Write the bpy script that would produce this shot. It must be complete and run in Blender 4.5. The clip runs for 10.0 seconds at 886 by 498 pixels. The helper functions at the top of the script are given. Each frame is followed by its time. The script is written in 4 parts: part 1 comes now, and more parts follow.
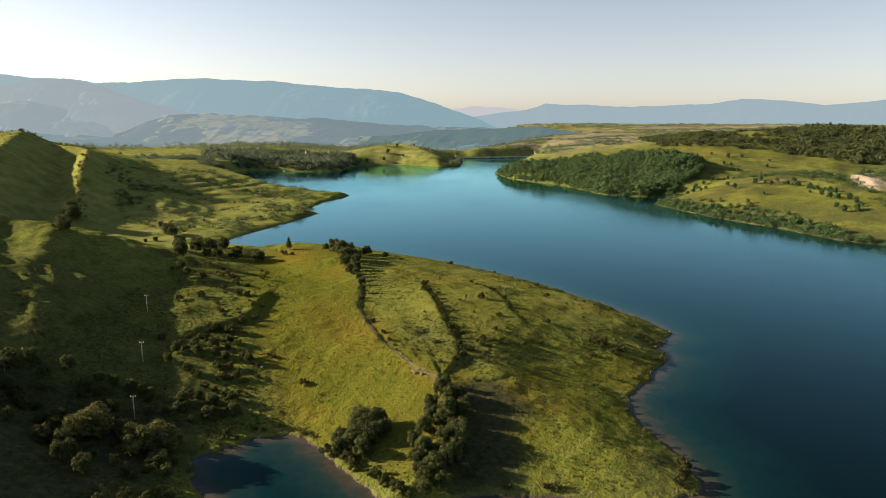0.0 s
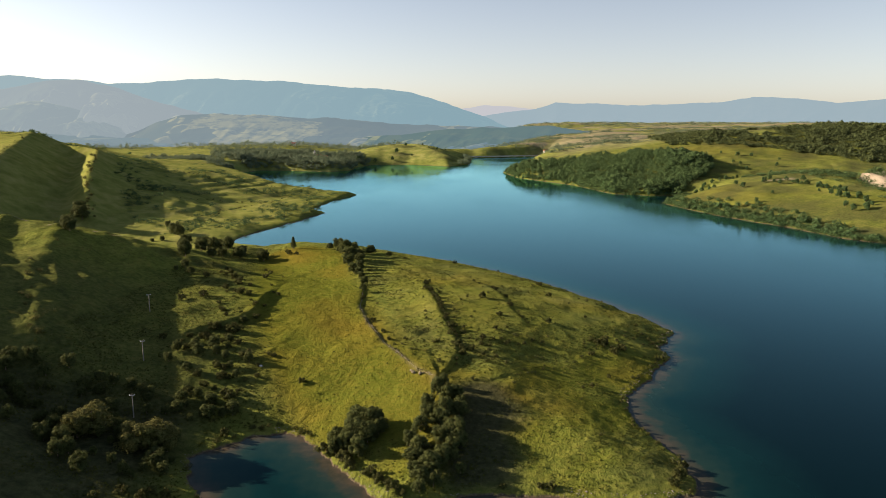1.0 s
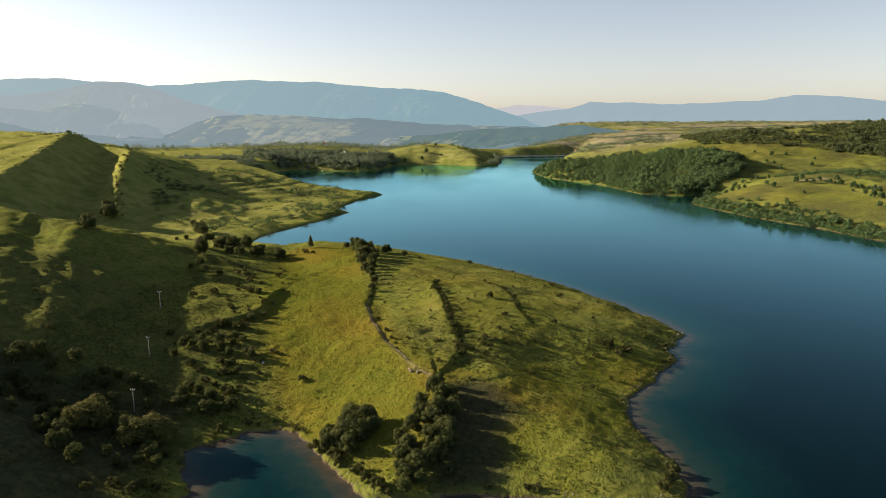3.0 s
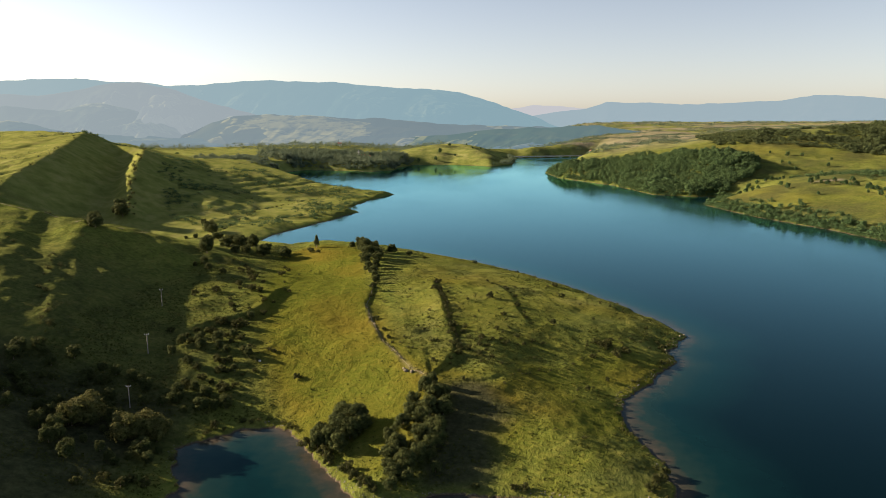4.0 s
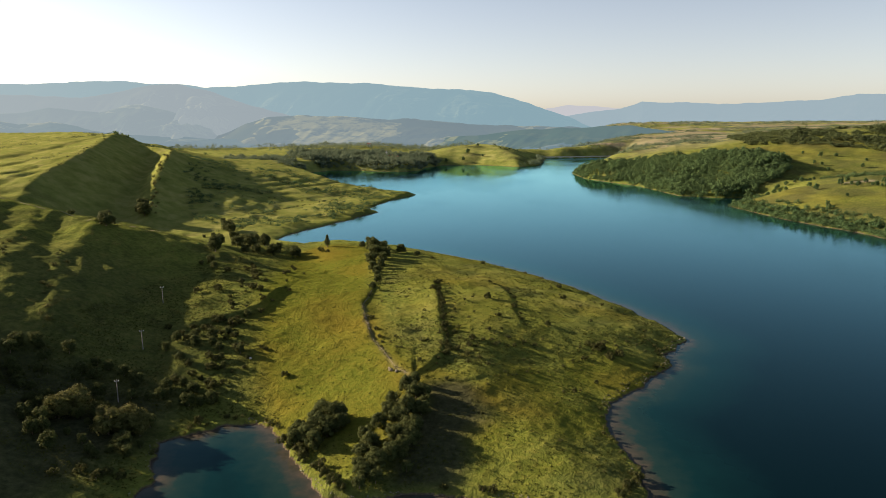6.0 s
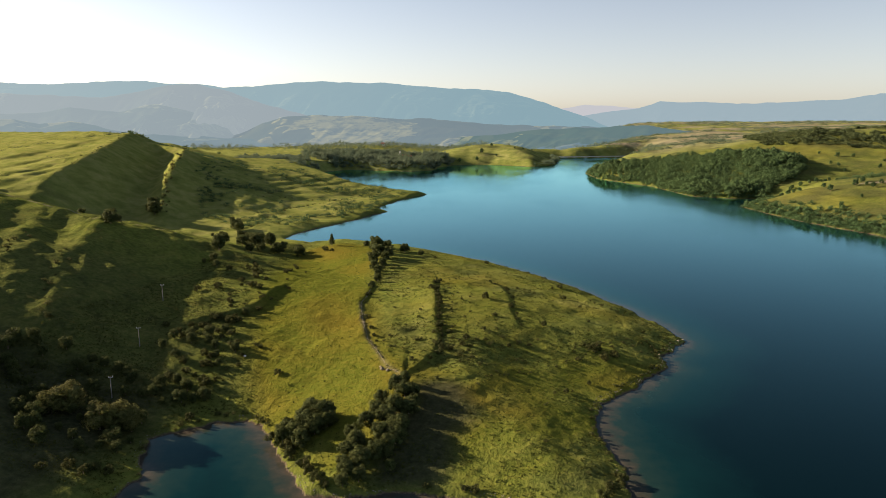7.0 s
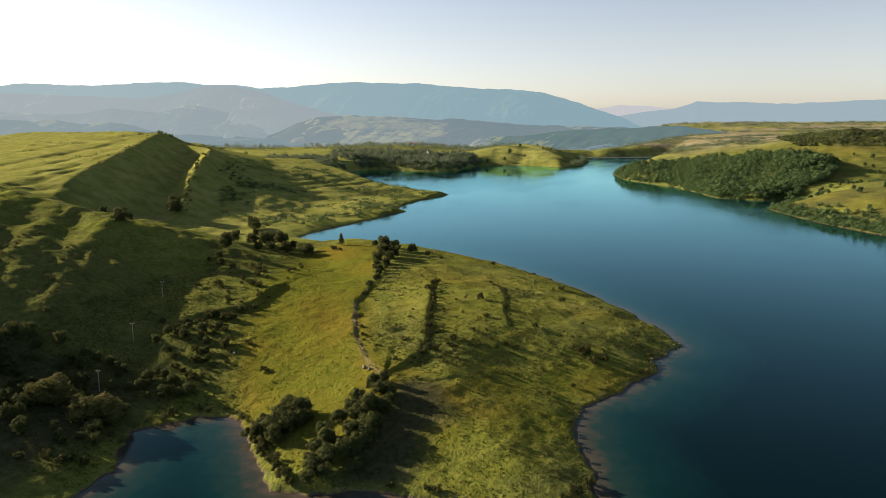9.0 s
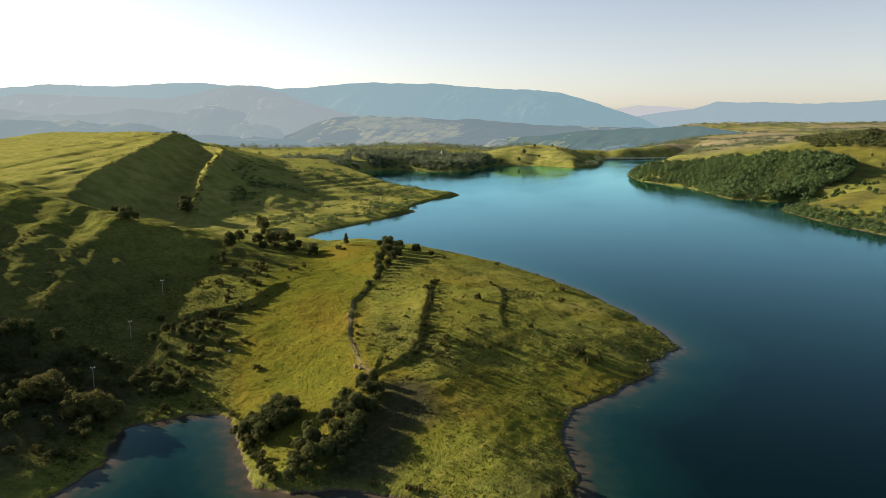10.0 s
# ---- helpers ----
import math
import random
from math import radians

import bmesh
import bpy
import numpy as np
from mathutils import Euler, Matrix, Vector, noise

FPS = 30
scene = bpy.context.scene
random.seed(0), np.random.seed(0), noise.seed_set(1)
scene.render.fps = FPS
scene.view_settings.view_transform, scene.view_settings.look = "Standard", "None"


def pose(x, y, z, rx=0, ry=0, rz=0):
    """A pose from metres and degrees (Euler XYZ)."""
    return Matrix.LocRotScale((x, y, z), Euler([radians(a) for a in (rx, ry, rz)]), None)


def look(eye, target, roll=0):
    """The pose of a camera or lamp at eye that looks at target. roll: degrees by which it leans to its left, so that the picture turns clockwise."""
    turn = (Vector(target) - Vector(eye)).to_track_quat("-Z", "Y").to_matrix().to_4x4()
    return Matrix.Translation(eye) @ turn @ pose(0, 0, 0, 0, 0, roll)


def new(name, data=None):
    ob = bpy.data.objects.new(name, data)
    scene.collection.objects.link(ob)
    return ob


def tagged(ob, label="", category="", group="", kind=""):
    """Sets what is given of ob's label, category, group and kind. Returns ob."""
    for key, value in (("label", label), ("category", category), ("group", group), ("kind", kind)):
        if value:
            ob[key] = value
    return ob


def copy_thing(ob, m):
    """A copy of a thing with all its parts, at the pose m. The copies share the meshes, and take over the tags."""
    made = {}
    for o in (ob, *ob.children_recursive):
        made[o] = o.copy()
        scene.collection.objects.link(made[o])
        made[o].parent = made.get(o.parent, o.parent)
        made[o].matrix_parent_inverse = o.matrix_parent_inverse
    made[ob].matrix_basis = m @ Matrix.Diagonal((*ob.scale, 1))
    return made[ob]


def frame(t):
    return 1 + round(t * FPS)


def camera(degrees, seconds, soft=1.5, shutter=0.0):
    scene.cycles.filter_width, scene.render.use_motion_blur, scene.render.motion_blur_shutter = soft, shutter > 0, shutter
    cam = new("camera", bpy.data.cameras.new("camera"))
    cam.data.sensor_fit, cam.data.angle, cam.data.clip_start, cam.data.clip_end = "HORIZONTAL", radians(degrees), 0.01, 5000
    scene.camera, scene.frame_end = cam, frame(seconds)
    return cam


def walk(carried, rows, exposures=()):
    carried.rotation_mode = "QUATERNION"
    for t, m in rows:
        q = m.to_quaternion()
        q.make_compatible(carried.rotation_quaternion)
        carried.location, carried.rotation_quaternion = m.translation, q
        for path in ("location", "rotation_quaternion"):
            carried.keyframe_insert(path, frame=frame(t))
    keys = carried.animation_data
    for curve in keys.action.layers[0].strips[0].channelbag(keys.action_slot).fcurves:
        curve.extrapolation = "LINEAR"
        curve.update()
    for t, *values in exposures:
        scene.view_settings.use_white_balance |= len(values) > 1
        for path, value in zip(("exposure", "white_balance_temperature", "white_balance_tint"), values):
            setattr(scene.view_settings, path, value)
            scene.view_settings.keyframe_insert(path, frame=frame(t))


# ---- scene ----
cam = camera(64.9, 10.0, 0.9)
PATH = [
    (0, (0.88, 0.021, 105.68), (0.878, 1.988, 105.318), 0.4),
    (0.5, (3.036, -0.014, 105.709), (3.021, 1.953, 105.346), 0.3),
    (1, (5.523, 0.015, 105.731), (5.491, 1.981, 105.367), 0.2),
    (1.5, (8.466, 0.034, 105.742), (8.412, 2.0, 105.379), 0.2),
    (2, (11.783, 0.039, 105.723), (11.704, 2.004, 105.36), 0.1),
    (2.5, (15.416, 0.164, 105.682), (15.31, 2.128, 105.318), 0.0),
    (4, (27.461, 0.903, 105.436), (27.282, 2.862, 105.072), -0.0),
    (4.5, (31.825, 1.292, 105.43), (31.622, 3.248, 105.066), -0.0),
    (5, (36.437, 1.79, 105.4), (36.209, 3.743, 105.036), -0.0),
    (5.5, (41.163, 2.365, 105.362), (40.91, 4.316, 104.999), -0.1),
    (7, (55.449, 4.229, 105.257), (55.123, 6.168, 104.894), -0.1),
    (7.5, (60.216, 4.963, 105.257), (59.866, 6.899, 104.894), -0.1),
    (8, (65.196, 5.824, 105.244), (64.82, 7.755, 104.881), -0.0),
    (8.5, (70.127, 6.698, 105.227), (69.727, 8.623, 104.864), -0.1),
    (9, (75.136, 7.713, 105.211), (74.711, 9.634, 104.849), -0.1),
    (9.5, (79.998, 8.727, 105.185), (79.549, 10.642, 104.824), -0.1),
    (10, (85.081, 9.866, 105.171), (84.606, 11.775, 104.81), -0.1),
]
EXPOSURE = 1.75
walk(cam, [(t, look(eye, target, roll)) for t, eye, target, roll in PATH], [(0, EXPOSURE, 6500, 16), (10, EXPOSURE, 6500, 16)])


# ---- world, sun ----
SUN_AZ, SUN_EL = -78.0, 18.5          # degrees clockwise from +y, degrees above the horizon
world = bpy.data.worlds.new("sky")
scene.world = world
world.use_nodes = True
_n = world.node_tree.nodes
_sky = _n.new("ShaderNodeTexSky")
_sky.sky_type, _sky.sun_disc = "NISHITA", False
_sky.sun_elevation, _sky.sun_rotation = radians(SUN_EL), radians(SUN_AZ)
_sky.altitude, _sky.air_density, _sky.dust_density, _sky.ozone_density = 600, 1.0, 1.2, 1.0
_bw, _mix = _n.new("ShaderNodeRGBToBW"), _n.new("ShaderNodeMix")      # thin morning haze takes colour out of the sky
_mix.data_type = "RGBA"
_mix.inputs[0].default_value = 0.42
world.node_tree.links.new(_sky.outputs[0], _bw.inputs[0])
world.node_tree.links.new(_sky.outputs[0], _mix.inputs[6])
world.node_tree.links.new(_bw.outputs[0], _mix.inputs[7])
world.node_tree.links.new(_mix.outputs[2], _n["Background"].inputs["Color"])
_n["Background"].inputs["Strength"].default_value = 0.05
_a, _e = radians(SUN_AZ), radians(SUN_EL)
SUN_DIR = Vector((math.sin(_a) * math.cos(_e), math.cos(_a) * math.cos(_e), math.sin(_e)))
_sun = bpy.data.lights.new("sun", "SUN")
_sun.energy, _sun.angle, _sun.color = 5.0, radians(0.6), (1.0, 0.815, 0.56)
sun = new("sun", _sun)
sun.matrix_world = look(SUN_DIR * 500, (0, 0, 0))


# ---- plan of the lake and the land ----
# shore of the west side, from the inlet behind the camera to the dam
WEST = [(-140, -420), (-100, -120), (-84, 40), (-70, 110), (-65, 150), (-66, 170), (-68, 184), (-74, 193), (-78, 204),
        (-71, 212), (-64, 221), (-52, 223), (-41, 213), (-32, 201), (-22, 190.5), (-13, 178), (-3, 176), (10, 182),
        (36, 184), (58, 180), (75, 185), (77, 206), (71.5, 229), (72, 257), (76, 264), (86, 276), (103, 303),
        (102.5, 318), (117, 341), (112, 356), (96, 392), (70, 436), (40, 478), (0, 520), (-50, 556)]
WEST_FAR = [(-100, 566), (-150, 572), (-190, 590), (-190, 625), (-182, 658), (-163, 716), (-145, 794), (-164, 828), (-156, 912),
            (-135, 992), (-175, 1015), (-240, 1050), (-310, 1130), (-390, 1260), (-430, 1400), (-400, 1465), (-358, 1462),
            (-288, 1444), (-250, 1436), (-214, 1472), (-218, 1560), (-193, 1655), (-115, 1680), (-60, 1655), (-10, 1618),
            (38, 1688), (51, 1935), (56, 1997)]
EAST = [(267, 2085), (235, 1960), (200, 1760), (150, 1560), (107, 1436), (112, 1394), (124, 1305), (201, 1163), (238, 1023),
        (281, 1000), (312, 1000), (333, 985), (300, 946), (277, 900), (304, 790), (342, 706), (364, 635), (391, 607),
        (470, 500), (640, 330), (800, 60), (820, -260), (500, -520)]
LAKE = np.array(WEST + WEST_FAR + EAST, float)


def seg_dist(px, py, a, b):
    """Distance from points to a segment, and how far along it."""
    dx, dy = b[0] - a[0], b[1] - a[1]
    s = np.clip(((px - a[0]) * dx + (py - a[1]) * dy) / (dx * dx + dy * dy), 0, 1)
    return np.hypot(px - a[0] - s * dx, py - a[1] - s * dy), s


def lake_dist(px, py):
    """Metres from the shore: positive on land, negative on the lake."""
    d = np.full(px.shape, 1e9)
    inside = np.zeros(px.shape, bool)
    for i in range(len(LAKE)):
        a, b = LAKE[i], LAKE[(i + 1) % len(LAKE)]
        d = np.minimum(d, seg_dist(px, py, a, b)[0])
        cross = (a[1] > py) != (b[1] > py)
        at = a[0] + (py - a[1]) * (b[0] - a[0]) / (b[1] - a[1] if b[1] != a[1] else 1e-9)
        inside ^= cross & (px < at)
    return np.where(inside, -d, d)


_lattice = np.random.RandomState(7).rand(256, 256)


def vnoise(x, y):
    """Smooth value noise, 0 to 1, one cell a unit."""
    xi, yi = np.floor(x).astype(int), np.floor(y).astype(int)
    u, v = x - xi, y - yi
    u, v = u * u * u * (u * (6 * u - 15) + 10), v * v * v * (v * (6 * v - 15) + 10)
    g = lambda i, j: _lattice[(xi + i) % 256, (yi + j) % 256]
    return (g(0, 0) * (1 - u) + g(1, 0) * u) * (1 - v) + (g(0, 1) * (1 - u) + g(1, 1) * u) * v


def fbm(x, y, size, octaves=4, gain=0.5):
    """Noise of several scales, about -1 to 1; size: metres of the largest."""
    out, amp, total = 0.0, 1.0, 0.0
    for k in range(octaves):
        c, s = math.cos(1.1 * k + 0.4), math.sin(1.1 * k + 0.4)
        f = 2.0 ** k / size
        out = out + amp * (vnoise((c * x - s * y) * f + 31.7 * k, (s * x + c * y) * f + 11.3 * k) * 2 - 1)
        total += amp
        amp *= gain
    return out / total * 1.6


def line_dist(px, py, pts):
    """Distance to a polyline, its third value there, and the side (+1 to the left of its way)."""
    best, val, side = np.full(px.shape, 1e9), np.zeros(px.shape), np.zeros(px.shape)
    way = [np.array((b[0] - a[0], b[1] - a[1])) / math.hypot(b[0] - a[0], b[1] - a[1]) for a, b in zip(pts, pts[1:])]
    turn = [way[0]] + [u + v for u, v in zip(way, way[1:])] + [way[-1]]
    for i, (a, b) in enumerate(zip(pts, pts[1:])):
        d, s = seg_dist(px, py, a, b)
        near = d < best
        best = np.where(near, d, best)
        if len(a) > 2:
            val = np.where(near, a[2] + s * (b[2] - a[2]), val)
        wx, wy = (np.where(s <= 0, turn[i][k], np.where(s >= 1, turn[i + 1][k], way[i][k])) for k in (0, 1))
        fx, fy = px - a[0] - s * (b[0] - a[0]), py - a[1] - s * (b[1] - a[1])
        side = np.where(near, np.sign(wx * fy - wy * fx), side)
    return best, val, side


# crests: points (x, y, height), fall to the left and right of the way, roundness
CRESTS_NEAR = [
    ([(-105, 505, 12.5), (-60, 440, 15.3), (-22, 390, 16), (4, 345, 15.2), (-2, 310, 14), (-12, 275, 12.9), (-11, 250, 12.2), (-5, 228, 8.6), (0, 205, 5), (4, 190, 2)], 0.18, 0.32, 30),
    ([(-170, 367, 25), (-148, 366, 20.5), (-122, 356, 19.5), (-89, 352, 17), (-40, 350, 15.6), (4, 345, 15)], 0.2, 0.135, 26),
    ([(-60, 545, 6), (-130, 520, 10), (-165, 470, 13), (-196, 405, 26), (-213, 374, 44.5)], 0.45, 0.45, 6),
    ([(-228, 378, 47), (-260, 385, 52), (-340, 402, 60), (-480, 430, 80)], 0.42, 0.33, 8),
    ([(-213, 374, 44.5), (-190, 313, 38.5), (-168, 278, 30), (-153, 250, 23.5), (-139, 230, 14), (-128, 212, 3.5)], 0.46, 0.6, 2),
    ([(-258, 385, 50), (-228, 330, 47.5), (-201, 292, 43), (-180, 262, 34), (-163, 236, 20)], 0.44, 0.55, 2.5),
    # southern end is unseen, its height added to cast shade over the west bank
    ([(-300, 395, 58), (-272, 330, 58), (-242, 270, 55), (-216, 225, 48), (-209, 202, 44), (-200, 172, 46), (-190, 140, 48), (-178, 80, 50)], 0.46, 0.33, 6),
    ([(-480, 430, 78), (-420, 300, 66), (-330, 180, 45), (-200, 110, 18)], 0.36, 0.25, 8),
    ([(-128, 168, 8), (-112, 172, 7)], 0.3, 0.3, 5),
    ([(-125, 345, 15), (-100, 305, 10), (-92, 288, 9)], 0.2, 0.25, 8),
]
CRESTS_LEFT = [
    ([(-1300, 1500, 80), (-900, 1300, 84), (-700, 1130, 84), (-597, 1014, 85), (-551, 910, 87.5), (-503, 800, 75), (-468, 719, 67.5), (-450, 650, 59), (-430, 590, 48), (-395, 530, 36)], 0.6, 0.14, 3),
    ([(-551, 915, 78), (-510, 930, 70), (-457, 902, 67), (-400, 770, 50), (-363, 688, 34), (-330, 625, 18)], 0.55, 0.8, 2),
    ([(-440, 935, 54), (-391, 960, 38), (-300, 985, 16), (-210, 990, 5), (-137, 992, 1)], 0.16, 0.27, 8),
    ([(-560, 1040, 70), (-480, 1110, 44), (-430, 1210, 36), (-470, 1380, 26)], 0.16, 0.14, 20),
    ([(-330, 730, 10), (-240, 775, 4), (-148, 793, 1)], 0.12, 0.12, 10),
    ([(-290, 640, 5), (-235, 640, 5)], 0.12, 0.12, 10),
    ([(-700, 1500, 34), (-424, 1960, 27), (-260, 1570, 12)], 0.06, 0.06, 40),
    ([(-200, 1800, 27), (-120, 1815, 49), (-55, 1820, 54), (-14, 1815, 46)], 0.24, 0.26, 40),
    ([(50, 2110, 14), (180, 2170, 22), (300, 2160, 32)], 0.06, 0.1, 30),
]
CRESTS_RIGHT = [
    ([(112, 1410, 2), (150, 1350, 9), (215, 1300, 26), (300, 1265, 42), (365, 1215, 50), (390, 1150, 44), (372, 1060, 24)], 0.24, 0.36, 25),
    ([(430, 1330, 54), (560, 1300, 60), (760, 1250, 64)], 0.1, 0.17, 40),
    ([(290, 912, 3), (345, 950, 20), (405, 905, 33), (455, 915, 42), (560, 840, 48), (800, 650, 62)], 0.2, 0.16, 14),
    ([(480, 1450, 64), (580, 1440, 86), (760, 1420, 96), (1100, 1350, 96), (1700, 1100, 98)], 0.12, 0.2, 40),
    ([(300, 1750, 44), (420, 1640, 50), (560, 1600, 56)], 0.12, 0.14, 60),
    ([(320, 2200, 50), (600, 2120, 62), (1200, 2000, 84)], 0.08, 0.08, 80),
]


# terraces and steps in the slopes: line, rise on the left of its way, width of the face, reach of the raised ground
WALL_LINE = [(-66, 470), (-58, 440), (-48, 400), (-42, 360), (-40, 327), (-33, 305), (-23, 279), (-14, 263), (-8, 252), (-2, 246), (-1, 236)]
STEPS = [
    (WALL_LINE[::-1], 1.2, 0.9, 22),
    ([(76, 310), (71, 300), (66, 292), (57, 281), (43, 268), (28, 254)][::-1], 1.5, 1.0, 8),
    ([(-11, 371), (-3, 334), (2, 305), (7, 285), (8, 268), (4, 256)][::-1], 1.5, 0.9, 12),
    ([(14, 400), (24, 387), (31, 360), (34, 330), (40, 308)][::-1], 0.9, 0.8, 12),
    ([(2, 234), (4, 222), (4, 206), (2, 192)][::-1], 3.4, 1.8, 14),
    ([(-88, 338), (-88, 316), (-92, 304), (-101, 296)][::-1], 2.6, 1.1, 12),
    ([(-70, 275), (-74, 258), (-76, 243)][::-1], 0.6, 1.0, 8),
    ([(520, 890), (506, 855), (498, 820)][::-1], -12, 2.5, 22),
]


# banks across the headland pasture
HEADLAND_BANKS = [[(-312, 793), (-290, 852), (-230, 872), (-150, 788)],
                  [(-262, 698), (-242, 820), (-215, 929)],
                  [(-233, 618), (-244, 691), (-259, 788)],
                  [(-348, 922), (-304, 958), (-262, 982), (-160, 970)],
                  [(-377, 1037), (-312, 1030), (-240, 1022)],
                  [(-386, 956), (-360, 972), (-326, 951)],
                  [(-206, 712), (-196, 762), (-187, 850)]]


def base_height(px, py):
    right = 5 + 0.036 * (py - 1000) + 0.035 * (px - 300)
    left = np.minimum(9 + 0.018 * (py - 1200) - 0.02 * (px + 400), 34)
    w = 1 / (1 + np.exp(np.clip((px - 60 - 0.07 * np.maximum(py - 1700, 0)) / 80, -40, 40)))
    h = np.clip(left * w + right * (1 - w), 2.5, 400)
    return 100 * (1 - np.exp(-(h / 100 + 0.55 * (h / 100) ** 2)))


def hills(px, py):
    """Crests laid over the low ground, run softly into one another."""
    k = 0.3
    low = base_height(px, py)
    acc = np.exp(np.clip(k * low, -60, 60))
    for pts, fall_l, fall_r, rnd in CRESTS_NEAR + CRESTS_LEFT + CRESTS_RIGHT:
        top = np.full(px.shape, -99.0)
        for a, b in zip(pts, pts[1:]):
            reach = max(a[2], b[2]) / min(fall_l, fall_r) + 2 * rnd
            near = (px > min(a[0], b[0]) - reach) & (px < max(a[0], b[0]) + reach) & (py > min(a[1], b[1]) - reach) & (py < max(a[1], b[1]) + reach)
            x, y = px[near], py[near]
            d, s = seg_dist(x, y, a, b)
            long = math.hypot(b[0] - a[0], b[1] - a[1])
            perp = ((b[0] - a[0]) * (y - a[1]) - (b[1] - a[1]) * (x - a[0])) / long
            fall = fall_r + (fall_l - fall_r) * (0.5 + 0.5 * np.clip(1.6 * perp / (d + 0.01), -1, 1))
            top[near] = np.maximum(top[near], a[2] + s * (b[2] - a[2]) - fall * (np.sqrt(d * d + rnd * rnd) - rnd))
        acc = acc + np.exp(np.clip(k * top, -60, 60))
    return np.log(acc) / k


def height(px, py):
    """Height of the ground above the lake's level; below it the lake's bed."""
    px, py = np.asarray(px, float), np.asarray(py, float)
    d = lake_dist(px, py) + 2.2 * fbm(px, py, 14, 4, 0.65)
    h = hills(px, py)
    far = np.clip((np.hypot(px - 40, py) - 300) / 1500, 0, 1)
    west = 1 / (1 + np.exp(np.clip((px - 90 - 0.09 * np.maximum(py - 2000, 0)) / 60, -40, 40)))
    h = h - 120 * west * np.clip((np.hypot(px - 40, py) - 2060) / 200, 0, 1)
    h = h + np.clip((py - 1650) / 300, 0, 1) * np.clip((60 - px) / 120, 0, 1) * (fbm(px, py, 320, 3) * 8)
    h = h + fbm(px, py, 60, 4) * (0.7 + 3 * far * (1 - 0.65 * np.clip(-px / 200, 0, 1))) + fbm(px, py, 13, 3) * (0.35 + 0.4 * far)
    near = np.clip(1.4 - np.hypot(px - 40, py) / 700, 0, 1)
    h = h + near * (fbm(px, py, 5, 2) * 0.16 + fbm(px, py + 300, 9, 3) * np.clip(0.16 + 0.3 * fbm(px, py, 50, 2) + 0.34 * np.clip((px + 28 + 0.3 * (py - 250)) / 20, 0, 1), 0.08, 0.6) + 0.5 * np.maximum(0, fbm(px * 0.6, py * 1.5, 22, 3)) ** 2)
    slope = np.clip((-105 - px) / 40, 0, 1) * np.clip((1150 - py) / 100, 0, 1) * (1 - 0.6 * np.clip((py - 560) / 60, 0, 1))
    h = h + slope * (fbm(px + 90, py, 30, 4, 0.6) * 1.5 + 0.6 * np.abs(fbm(px * 1.6, py * 0.7, 34, 3)))
    across, down = 0.88 * px + 0.47 * py, 0.47 * px - 0.88 * py
    ribbed = np.clip((-140 - px) / 30, 0, 1) * np.clip((py - 235) / 40, 0, 1) * np.clip((440 - py) / 60, 0, 1)
    h = h + ribbed * 2.6 * (0.62 - np.abs(fbm(across, 0.22 * down, 19, 3))) * np.clip(0.75 + fbm(px, py, 45, 2), 0.2, 1.2)
    terraced = np.clip((-150 - px) / 60, 0, 1) * np.clip((py - 540) / 80, 0, 1) * np.clip((1250 - py) / 150, 0, 1) * np.clip(0.6 + fbm(px, py, 120, 2), 0, 1) * (1 - 0.75 * np.clip((-470 + 0.45 * (py - 720) - px) / 30, 0, 1))
    riser = (h / 4.2 + 0.28 * fbm(px, py, 70, 3)) % 1.0
    h = h + terraced * 1.9 * (np.clip((riser - 0.66) / 0.3, 0, 1) - riser)
    h = h + terraced * 0.35 * fbm(px, py, 24, 3)
    for pts, rise, face, reach in STEPS + [(line, -1.6, 3.0, 16) for line in HEADLAND_BANKS]:
        xs, ys, m = [p[0] for p in pts], [p[1] for p in pts], 6 * reach
        spot = (px > min(xs) - m) & (px < max(xs) + m) & (py > min(ys) - m) & (py < max(ys) + m)
        if spot.any():
            d2, _, side = line_dist(px[spot], py[spot], pts)
            h[spot] += rise * (0.5 + 0.5 * np.tanh(d2 * side / face)) * np.exp(-d2 / reach)
    steep = 0.26 + 0.3 * np.clip((-92 - px) / 50, 0, 1) * np.clip((560 - py) / 60, 0, 1) + 0.45 * np.clip((py - 600) / 700, 0, 1) * (1 - 0.85 * np.clip((px - 200) / 60, 0, 1) * np.clip((990 - py) / 30, 0, 1)) + 0.08 * fbm(px, py, 90, 2)
    steep = steep - 0.045 * np.clip((px + 20) / 30, 0, 1) * np.clip((370 - py) / 60, 0, 1)
    bank = 0.5 + steep * np.maximum(d, 0)
    m = np.minimum(h, bank) - 0.35 * np.log1p(np.exp(-np.abs(h - bank) / 0.8))
    soft = np.clip((py - 600) / 100, 0, 1) * np.maximum(np.clip((px - 100) / 60, 0, 1), np.clip((px + 230) / 60, 0, 1) * np.clip((py - 1450) / 100, 0, 1))
    rise, b2 = np.maximum(h, 1), 0.3 + (0.15 + steep) * np.maximum(d, 0) * (1 - 0.5 * np.clip((100 - px) / 40, 0, 1) * np.clip((py - 1450) / 100, 0, 1))
    m = m * (1 - soft) + soft * rise * b2 / (rise ** 3 + b2 ** 3) ** (1 / 3)
    bed = np.maximum(-0.02 - 0.17 * np.maximum(-d, 0), -16)
    return np.where(d > 0, np.where(np.hypot(px, py) > 2050, m, np.maximum(m, 0.12)), bed)


# ---- materials ----
def material(name):
    m = bpy.data.materials.new(name)
    m.use_nodes = True
    nt = m.node_tree
    return m, nt, nt.nodes["Principled BSDF"]


